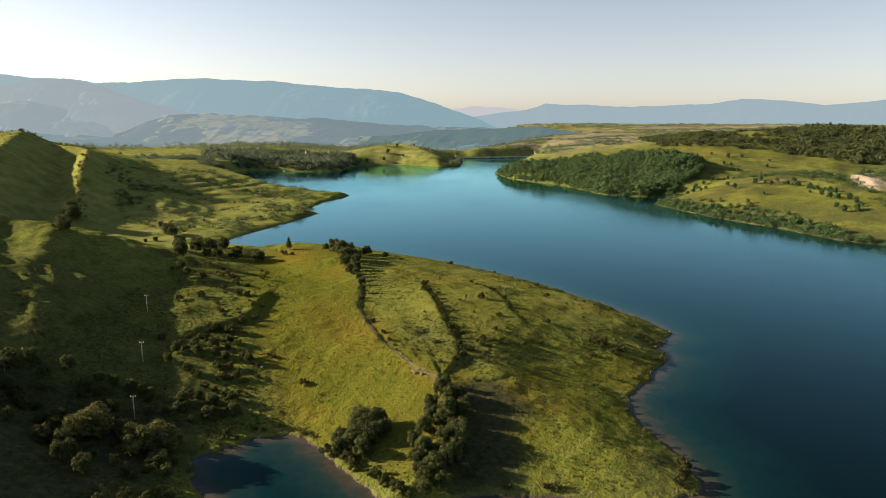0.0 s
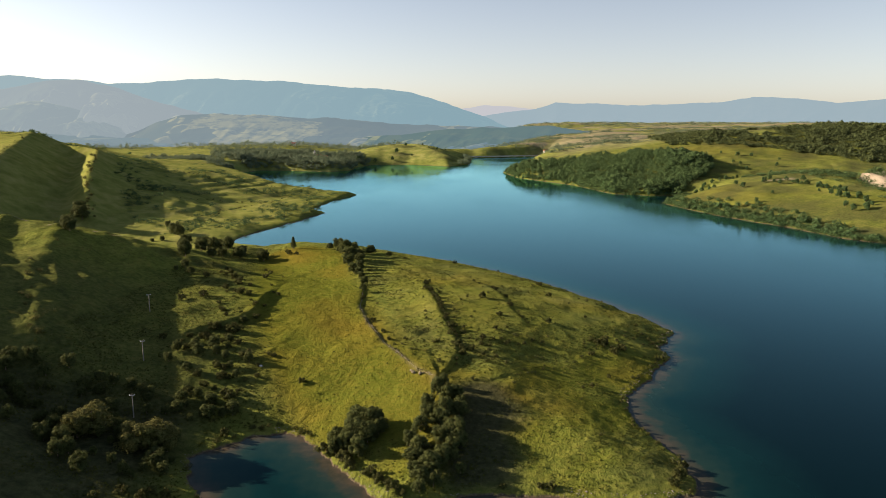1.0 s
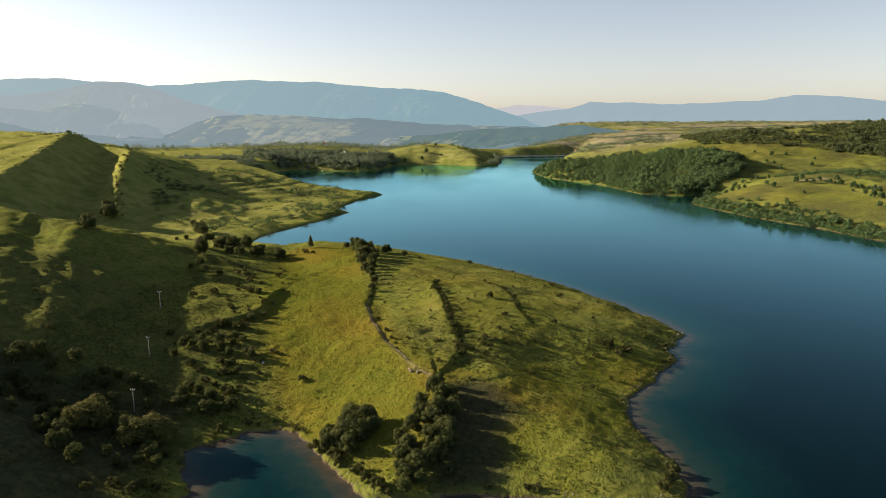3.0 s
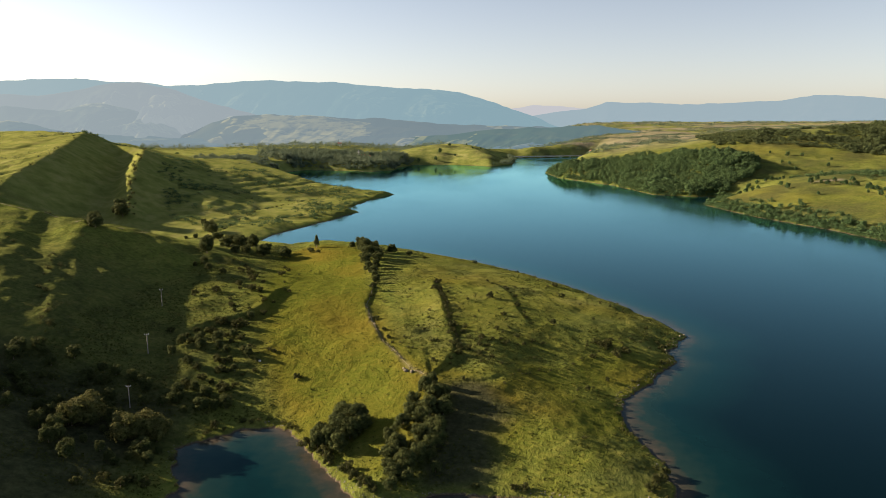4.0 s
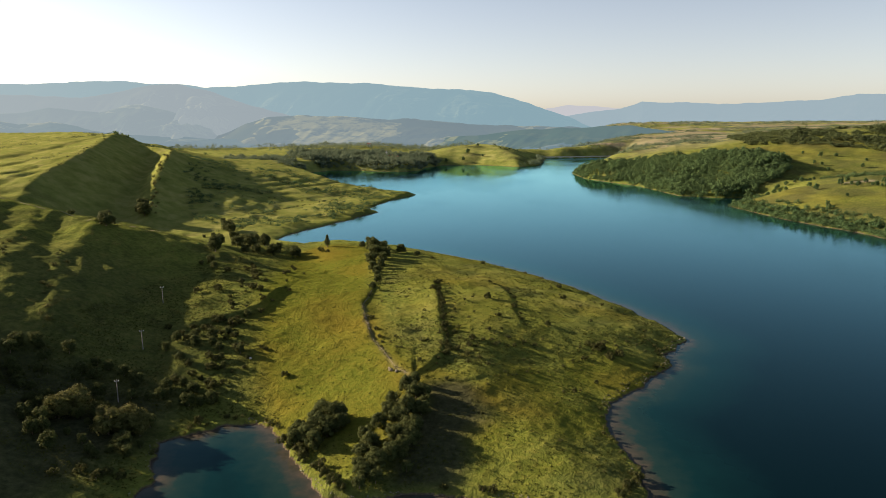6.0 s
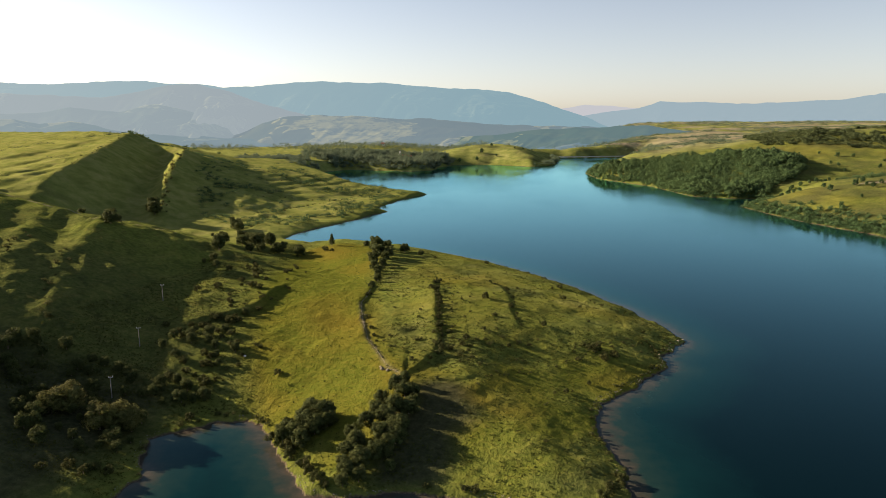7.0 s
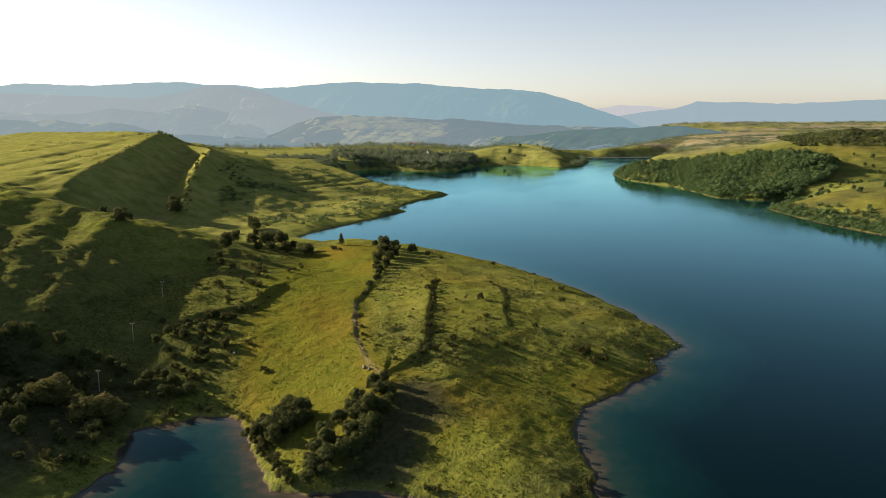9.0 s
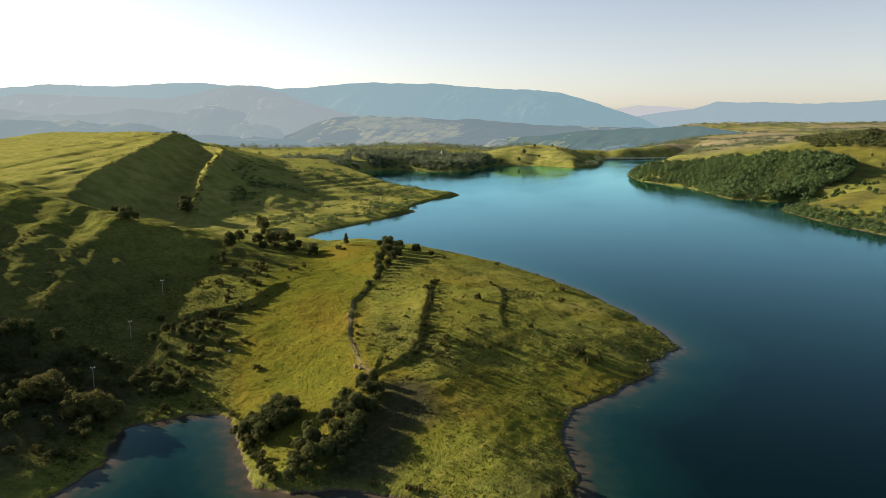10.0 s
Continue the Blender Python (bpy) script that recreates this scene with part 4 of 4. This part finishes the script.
FIELD_TREES = [(348, 793, 7), (344, 914, 5), (335, 907, 5), (364, 872, 7.5), (366, 899, 6.3), (378, 821, 4.4), (425, 808, 4.4), (491, 1214, 9), (460, 1152, 6), (511, 1205, 6.4),
               (516, 1119, 8), (534, 1151, 5), (393, 880, 8.6), (405, 892, 7.5), (420, 879, 6.3), (436, 869, 7.5), (429, 847, 6.2), (432, 825, 7.6), (474, 1245, 5.4), (467, 1140, 6),
               (464, 1107, 5.8), (492, 1084, 4.8), (428, 788, 7), (426, 767, 8), (430, 758, 8), (413, 729, 6.8), (410, 709, 8)]
FIELD_TREES += along([(330, 960), (356, 985), (400, 1000), (450, 1050)], 9, 4, 4, 7) + along([(400, 880), (430, 850), (440, 800), (445, 760), (420, 700)], 8, 5, 4, 8)
scatter(BELT, FIELD_TREES, "green bushy tree on the far hillside fields", "tree", "trees on the far fields")
DOME_TREES = [(-139, 1741, 13), (-78, 1832, 5), (-60, 1773, 5), (-219, 1629, 12), (-184, 1670, 12), (-145, 1695, 10), (-100, 1720, 7), (-40, 1800, 5), (-20, 1850, 5), (-120, 1800, 8)]
scatter(BELT, DOME_TREES, "tree on the golden grassy knoll beyond the lake", "tree", "trees on the knoll")
for kinds in (BROAD, SUNLIT, BUSH, TALL, BELT):
    drop(kinds)


def inside(x, y, poly):
    c = np.zeros(x.shape, bool)
    for a, b in zip(poly, poly[1:] + poly[:1]):
        c ^= ((a[1] > y) != (b[1] > y)) & (x < a[0] + (y - a[1]) * (b[0] - a[0]) / (b[1] - a[1] if b[1] != a[1] else 1e-9))
    return c


def crowns(name, x, y, z, h, gap, count, leaf, label, mat, rs):
    """Many lumpy crowns as one mesh."""
    c, r, s = [], [], []
    for lobe in range(4):
        a = rs.rand(len(x)) * 6.28
        o = 0.24 * h * (lobe > 0)
        c.append(np.stack([x + np.cos(a) * o, y + np.sin(a) * o, z + h * (0.6 - 0.12 * lobe)], -1))
        w = gap * (0.66 - 0.06 * lobe) * (0.8 + 0.4 * rs.rand(len(x)))
        r.append(np.stack([w, w, h * (0.34 - 0.05 * lobe)], -1))
        s.append(h * leaf)
    q, f = leaf_cloud(np.concatenate(c), np.concatenate(r), count, np.concatenate(s), rs, 0.5)
    return tagged(new(name, mesh_from(name, q, f, [mat])), label, "woodland", kind="stuff")


def woods(name, poly, gap, lo, hi, count, label, mat, thin=None, leaf=0.105):
    """A wood too dense to count, as one mesh of crowns over the ground in poly."""
    rs = np.random.RandomState(len(poly) * 7 + int(gap * 10))
    xs, ys = [p[0] for p in poly], [p[1] for p in poly]
    gx, gy = np.meshgrid(np.arange(min(xs), max(xs), gap), np.arange(min(ys), max(ys), gap))
    x, y = gx.ravel() + gap * 0.9 * (rs.rand(gx.size) - 0.5), gy.ravel() + gap * 0.9 * (rs.rand(gx.size) - 0.5)
    keep = inside(x, y, poly)
    if thin is not None:
        keep &= fbm(x, y, thin[0], 3) * 0.5 + 0.5 > thin[1] + 0.35 * (rs.rand(x.size) - 0.5)
    x, y = x[keep], y[keep]
    z = height(x, y)
    ok = z > 0.14
    x, y, z = x[ok], y[ok], z[ok]
    h = (lo + (hi - lo) * rs.rand(len(x)) ** 1.3) * (1 + 0.35 * fbm(x, y, 38, 2))
    return crowns(name, x, y, z, h, gap, count, leaf, label, mat, rs)


def shore_spots(x0, x1, y0, y1, near, lo, hi, n):
    """Spots (x, y, height) close above the waterline within a box."""
    rs = np.random.RandomState(int(y0))
    x, y = x0 + (x1 - x0) * rs.rand(n), y0 + (y1 - y0) * rs.rand(n)
    d = lake_dist(x, y)
    k = (d > 0.1) & (d < near)
    return np.stack([x, y, lo + (hi - lo) * rs.rand(n)], -1)[k]


def brush(name, spots, label, rs):
    """Small bushes too many to count, as one mesh."""
    p = np.array(spots)
    z = height(p[:, 0], p[:, 1])
    p, z = p[z > 0.12], z[z > 0.12]
    return crowns(name, p[:, 0], p[:, 1], z - 0.12 * p[:, 2], p[:, 2], 0.95 * p[:, 2], 34, 0.1, label, MAT_BUSH, rs)


brush("shore_scrub", FRINGE, "low bushes fringing the water's edge", np.random.RandomState(31))
brush("scrub", sum([along(line, 6, 1.6, 0.9, 2.6) for line in HEADLAND_BANKS], []), "low bushes in rows along the banks of the headland", np.random.RandomState(35))
brush("scrub", RIBS, "low thorny bushes on the ribs of the hillside", np.random.RandomState(32))
brush("scrub", CLUMPS, "clumps of dark green scrub on the sloping pasture", np.random.RandomState(34))
brush("scrub", LOOSE, "small tufts of scrub on the grass", np.random.RandomState(33))
_belt = np.array([p for p in SHORE_BELT if ground_z(p[0], p[1]) > 0.15])
_belt = np.concatenate([_belt, shore_spots(240, 430, 590, 930, 9, 3, 6, 7000)])
_edge = shore_spots(40, 340, 950, 1450, 8, 4, 7, 9000)
crowns("tree_belt", _edge[:, 0], _edge[:, 1], height(_edge[:, 0], _edge[:, 1]) - 1.6, _edge[:, 2], 6.0, 30, 0.1, "low leafy trees along the foot of the wood", MAT_WOODS, np.random.RandomState(9))
crowns("tree_belt", _belt[:, 0], _belt[:, 1], height(_belt[:, 0], _belt[:, 1]) - 1.4, _belt[:, 2], 6.4, 34, 0.09, "belt of bushy green trees along the far shore", MAT_WOODS, np.random.RandomState(8))
woods("wood", [(50, 1440), (60, 1285), (130, 1130), (170, 985), (262, 950), (325, 990), (366, 1040), (408, 1095), (424, 1170), (404, 1258), (330, 1310), (260, 1340), (190, 1370)],
      7.0, 7, 12, 44, "dense green deciduous wood covering the promontory", MAT_WOODS, None, 0.075)
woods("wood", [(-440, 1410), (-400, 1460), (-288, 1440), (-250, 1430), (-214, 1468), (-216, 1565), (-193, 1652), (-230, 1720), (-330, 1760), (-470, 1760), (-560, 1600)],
      9.5, 8, 14, 30, "dark green village trees along the far shore", MAT_HAZY_LEAF, (60, 0.27), 0.1)
woods("wood", [(-5, 1612), (42, 1680), (56, 1940), (30, 1950), (34, 1800), (24, 1700), (-10, 1640)], 8, 6, 10, 10, "dark trees on the slope beside the dam", MAT_HAZY_LEAF)
woods("wood", [(-640, 1240), (-420, 1150), (-330, 1110), (-390, 1230), (-440, 1400), (-600, 1420)], 11, 6, 12, 28, "line of dark trees behind the headland", MAT_HAZY_LEAF, (50, 0.56), 0.11)
woods("shrubland", [(420, 1370), (500, 1300), (570, 1240), (660, 1120), (760, 1060), (1100, 1000), (1300, 1300), (900, 1750), (520, 1800), (430, 1560)], 8.5, 5, 9, 18,
      "dense dark green scrub over the far slope", MAT_SCRUB, (120, 0.26), 0.17)
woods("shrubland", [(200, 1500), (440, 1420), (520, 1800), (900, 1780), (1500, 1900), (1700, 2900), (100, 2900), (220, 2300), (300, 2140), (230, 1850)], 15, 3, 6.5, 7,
      "scattered dark shrubs over the dry plateau", MAT_HAZY_LEAF, (130, 0.52), 0.24)
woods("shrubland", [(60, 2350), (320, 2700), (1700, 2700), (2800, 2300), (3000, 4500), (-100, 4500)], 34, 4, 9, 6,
      "far dark shrubs and hedges on the dry plateau", MAT_HAZY_LEAF, (260, 0.56), 0.26)
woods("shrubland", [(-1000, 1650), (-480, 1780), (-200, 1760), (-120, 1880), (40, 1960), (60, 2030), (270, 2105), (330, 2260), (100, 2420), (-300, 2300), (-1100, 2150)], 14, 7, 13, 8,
      "dark woodland filling the valley beyond the village", MAT_HAZY_LEAF, (150, 0.44))
woods("shrubland", [(420, 1010), (520, 1090), (700, 1000), (760, 850), (560, 600), (430, 640), (470, 800)], 10, 3, 7, 24,
      "scrubby bushes on the far pasture slope", MAT_WOODS, (60, 0.52), 0.13)
woods("shrubland", [(-600, 960), (-440, 900), (-330, 700), (-260, 600), (-200, 640), (-170, 720), (-150, 800), (-170, 900), (-150, 985), (-330, 1080), (-480, 1120)], 6, 1.2, 4.2, 14,
      "scattered low bushes on the headland pasture", MAT_WOODS, (26, 0.66), 0.15)
woods("shrubland", [(-700, 1180), (-560, 900), (-440, 700), (-520, 560), (-800, 800), (-1000, 1200)], 16, 1.5, 4.5, 10, "scattered bushes on the bright hill pasture", MAT_SCRUB, (60, 0.66), 0.17)
woods("shrubland", [(-230, 420), (-215, 340), (-175, 270), (-145, 225), (-100, 235), (-88, 262), (-100, 330), (-120, 420), (-170, 480)], 6, 0.7, 2.8, 10,
      "patches of low scrub on the shaded hillside", MAT_BUSH, (30, 0.48))


def grass_tufts():
    """Tussocks over the near pastures, too many to count."""
    rs = np.random.RandomState(5)
    x, y = -150 + 270 * rs.rand(120000), 165 + 340 * rs.rand(120000)
    m = ground_zones(x, y, None)[0]
    keep = (rs.rand(len(x)) > 0.9 * m) & (fbm(x, y, 18, 3) + 0.25 * m > -0.35 + 0.5 * (rs.rand(len(x)) - 0.5)) & (lake_dist(x, y) > 2.5)
    keep &= rs.rand(len(x)) < 1.25 - (y - 165) / 420
    x, y = x[keep][:46000], y[keep][:46000]
    z = height(x, y)
    r = 0.16 + 0.3 * rs.rand(len(x)) ** 2
    q, f = leaf_cloud(np.stack([x, y, z], -1), np.stack([r * 1.3, r * 1.3, r], -1), 3, r * 0.75, rs, 1.2)
    return tagged(new("grass", mesh_from("grass", q, f, [MAT_TUFT])), "rough tussocks of olive-green grass on the pasture", "grass", kind="stuff")


grass_tufts()


def shore_stones():
    """Pale pebbles and stones along the waterline, too many to count."""
    rs = np.random.RandomState(17)
    x, y = -100 + 225 * rs.rand(60000), 165 + 200 * rs.rand(60000)
    d = lake_dist(x, y)
    keep = (d > -1.5) & (d < 2.6) & (fbm(x, y, 22, 3) > 0.05)
    x, y = x[keep][:1500], y[keep][:1500]
    z = height(x, y)
    dry_land = z > -0.1
    x, y, z = x[dry_land], y[dry_land], z[dry_land]
    r = 0.08 + 0.3 * rs.rand(len(x)) ** 3
    ico = np.array([(0, 0, 0.6), (0.9, 0.1, 0.1), (0.2, 0.8, 0.15), (-0.8, 0.4, 0.05), (-0.5, -0.7, 0.1), (0.5, -0.8, 0.0), (0, 0, -0.4)])
    tri = np.array([(0, 1, 2), (0, 2, 3), (0, 3, 4), (0, 4, 5), (0, 5, 1), (6, 2, 1), (6, 3, 2), (6, 4, 3), (6, 5, 4), (6, 1, 5)])
    a = 6.28 * rs.rand(len(x))
    v = ico[None] * r[:, None, None] * (0.8 + 0.4 * rs.rand(len(x), 7, 1))
    vx, vy = v[..., 0] * np.cos(a)[:, None] - v[..., 1] * np.sin(a)[:, None], v[..., 0] * np.sin(a)[:, None] + v[..., 1] * np.cos(a)[:, None]
    verts = np.stack([vx + x[:, None], vy + y[:, None], v[..., 2] + z[:, None]], -1).reshape(-1, 3)
    faces = (tri[None] + 7 * np.arange(len(x))[:, None, None]).reshape(-1, 3)
    return tagged(new("shingle", mesh_from("shingle", verts, faces, [MAT_SHINGLE])), "pale stones scattered along the waterline", "stones", kind="stuff")


MAT_SHINGLE = plain_material("pale shore stone", (0.09, 0.08, 0.065), (0.19, 0.17, 0.14), 1.5, 0.9)
shore_stones()


# ---- poles, wall, buildings, dam ----
MAT_POLE = plain_material("weathered pole wood", (0.14, 0.125, 0.11), (0.22, 0.2, 0.18), 2.0)
MAT_STEEL = plain_material("galvanised steel", (0.3, 0.3, 0.31), (0.4, 0.4, 0.4), 3.0, 0.5)
MAT_CERAMIC = plain_material("white insulators", (0.7, 0.7, 0.68), (0.8, 0.8, 0.78), 5.0, 0.3)
MAT_STONE = plain_material("field stone", (0.1, 0.085, 0.055), (0.2, 0.17, 0.12), 1.2, 0.9, 0.4, 0.05)
MAT_PLASTER = plain_material("white plaster", (0.5, 0.48, 0.45), (0.6, 0.58, 0.55), 0.6)
MAT_ROOF = plain_material("red roof tiles", (0.28, 0.11, 0.07), (0.38, 0.17, 0.1), 1.5)
MAT_CONCRETE = plain_material("dam concrete", (0.3, 0.29, 0.27), (0.42, 0.41, 0.38), 0.3)
MAT_DARK = plain_material("dark window glass", (0.03, 0.035, 0.04), (0.05, 0.05, 0.055), 2.0, 0.2)


def box(bm, cx, cy, cz, sx, sy, sz, bevel=0.0):
    g = bmesh.ops.create_cube(bm, size=1.0, matrix=Matrix.Translation((cx, cy, cz)) @ Matrix.Diagonal((sx, sy, sz, 1)))
    if bevel:
        bmesh.ops.bevel(bm, geom=list({e for v in g["verts"] for e in v.link_edges}), offset=bevel, segments=1, affect="EDGES")


def utility_pole(h):
    top = new("utility_pole")
    bm = bmesh.new()
    tube(bm, [(0, 0, -0.6), (0, 0, h * 0.5), (0, 0, h)], 0.2, 0.13, 8)
    part("pole", bm_mesh("pole", bm, MAT_POLE), top)
    bm = bmesh.new()
    box(bm, 0, 0.16, h - 0.5, 1.6, 0.12, 0.14, 0.02)
    arm = part("crossarm", bm_mesh("crossarm", bm, MAT_STEEL), top)
    bm = bmesh.new()
    tube(bm, [(0, 0, 0), (0, 0, 0.12), (0, 0, 0.24), (0, 0, 0.4)], 0.1, 0.06, 8)
    ins = bm_mesh("insulator", bm, MAT_CERAMIC)
    for x in (-0.7, 0.0, 0.7):
        part("insulator", ins, arm).location = (x, 0.16, h - 0.42)
    return top


_pole = utility_pole(8.3)
for x, y, a in ((-115.6, 258, 24), (-102.3, 219.3, 20), (-133.5, 306, 24)):
    tagged(copy_thing(_pole, pose(x, y, ground_z(x, y), 0, 0, a)), "pale wooden utility pole with a steel crossarm on the dark slope", "utility pole", "utility poles")
drop([(_pole, 1)])


def stone_mesh(seed):
    rs = np.random.RandomState(seed)
    bm = bmesh.new()
    bmesh.ops.create_icosphere(bm, subdivisions=1, radius=0.5)
    for v in bm.verts:
        v.co = Vector((v.co.x * 1.2, v.co.y * 0.9, v.co.z * 0.75)) * (0.8 + 0.4 * rs.rand())
    return bm_mesh("stone", bm, MAT_STONE)


STONES = [stone_mesh(s) for s in range(6)]


def stone_wall():
    line = [(-42, 352), (-40, 327), (-33, 305), (-23, 279), (-14, 263), (-8, 252), (-2, 246)]
    bm = bmesh.new()
    pts = [(x, y, ground_z(x, y) - 0.12) for x, y, _ in along(line, 1.5, 0.1, 0, 1)]
    tube(bm, pts, 0.16, 0.16, 5)
    core = tagged(new("stone_wall", bm_mesh("stone_wall", bm, MAT_STONE)), "low tumbled dry-stone wall between meadow and pasture", "stone wall")
    for x, y, _ in along(line, 0.6, 0.6, 0, 1):
        if float(fbm(np.array([x]), np.array([y]), 7, 2)[0]) < -0.12:
            continue
        s = 0.25 + 0.55 * rng.rand() ** 2
        o = new("stone", STONES[rng.randint(6)])
        o.parent = core
        o.matrix_basis = pose(x, y, ground_z(x, y) + 0.02 + 0.2 * rng.rand(), 0, 0, 360 * rng.rand()) @ Matrix.Diagonal((s, s, s, 1))


stone_wall()
for x, y, s in ((-9.5, 250, 1.9), (-7, 248.5, 1.6), (-10.5, 251.8, 1.3), (116, 341, 1.2), (113.5, 339, 1.0), (109, 334, 0.8), (102, 318, 0.9), (101, 311, 0.8)):
    o = tagged(new("boulder", STONES[int(x) % 6]), "pale limestone boulder lying in the grass", "boulder", "boulders")
    o.matrix_basis = pose(x, y, ground_z(x, y) + 0.2 * s, 0, 0, 40 * x) @ Matrix.Diagonal((s, s, s, 1))


bm = bmesh.new()
bmesh.ops.create_icosphere(bm, subdivisions=2, radius=0.5)
for v in bm.verts:
    v.co = Vector((v.co.x * 1.3, v.co.y, v.co.z * 0.9)) * (0.92 + 0.16 * rng.rand())
white_stone = tagged(new("boulder", bm_mesh("boulder", bm, MAT_PLASTER)), "single bright white limestone boulder in the grass", "boulder", "boulders")
white_stone.location = (-70.6, 261.3, ground_z(-70.6, 261.3) + 0.4)


def house(x, y, turn, w, d, h, label, tower=0.0):
    top = new("church" if tower else "house")
    bm = bmesh.new()
    box(bm, 0, 0, h / 2 - 0.5, w, d, h + 1)
    wall = part("wall", bm_mesh("wall", bm, MAT_PLASTER), top)
    bm = bmesh.new()
    e, r = 0.4, d * 0.42
    v = [bm.verts.new(p) for p in ((-w / 2 - e, -d / 2 - e, h), (w / 2 + e, -d / 2 - e, h), (w / 2 + e, d / 2 + e, h), (-w / 2 - e, d / 2 + e, h), (-w / 2 - e, 0, h + r), (w / 2 + e, 0, h + r))]
    for f in ((0, 1, 5, 4), (2, 3, 4, 5), (0, 4, 3), (1, 2, 5), (0, 3, 2, 1)):
        bm.faces.new([v[i] for i in f])
    part("roof", bm_mesh("roof", bm, MAT_ROOF), top)
    for i in range(3):
        for s in (-1, 1):
            bm = bmesh.new()
            box(bm, 0, 0, 0, 1.0, 0.16, 1.4)
            part("window", bm_mesh("window", bm, MAT_DARK), wall).location = ((i - 1) * w * 0.3, s * d / 2, h * 0.55)
    if tower:
        bm = bmesh.new()
        box(bm, -w / 2 - 1.6, 0, tower / 2, 3.4, 3.4, tower)
        part("tower", bm_mesh("tower", bm, MAT_PLASTER), top)
        bm = bmesh.new()
        bmesh.ops.create_cone(bm, segments=8, radius1=2.5, radius2=0.05, depth=5.5, cap_ends=True, matrix=Matrix.Translation((-w / 2 - 1.6, 0, tower + 2.75)))
        part("spire", bm_mesh("spire", bm, MAT_STEEL), top)
    top.matrix_basis = pose(x, y, ground_z(x, y), 0, 0, turn)
    return tagged(top, label, "church" if tower else "house", "" if tower else "village houses")


house(-313, 1632, 20, 13, 8, 6, "small white village church with a pointed tower", 14.0)
for x, y, a in ((-432, 1905, 10), (-290, 1590, 30)):
    house(x, y, a, 11, 9, 6.5, "white plastered village house with a red tiled roof")


def dam():
    a, b = Vector((46, 1995, 0)), Vector((275, 2088, 0))
    n, way = (b - a).length, (b - a).normalized()
    turn = math.degrees(math.atan2(way.y, way.x))
    top = new("dam")
    top.matrix_basis = pose(a.x, a.y, 0, 0, 0, turn)
    bm = bmesh.new()
    box(bm, n / 2, 3, -3, n, 6, 14)
    part("wall", bm_mesh("wall", bm, MAT_CONCRETE), top)
    bm = bmesh.new()
    box(bm, n / 2, 0.4, 4.6, n, 0.5, 1.1)
    part("parapet", bm_mesh("parapet", bm, MAT_CONCRETE), top)
    bm = bmesh.new()
    box(bm, 0, 0, 0, 1.6, 1.4, 9)
    pier = bm_mesh("pier", bm, MAT_CONCRETE)
    for k in range(1, 14):
        part("pier", pier, top).location = (n * k / 14, -0.6, 0.2)
    return tagged(top, "low grey concrete dam closing the lake", "dam")


dam()
house(276, 2078, 22, 18, 9, 8, "white dam keeper's building with a low roof beside the dam")
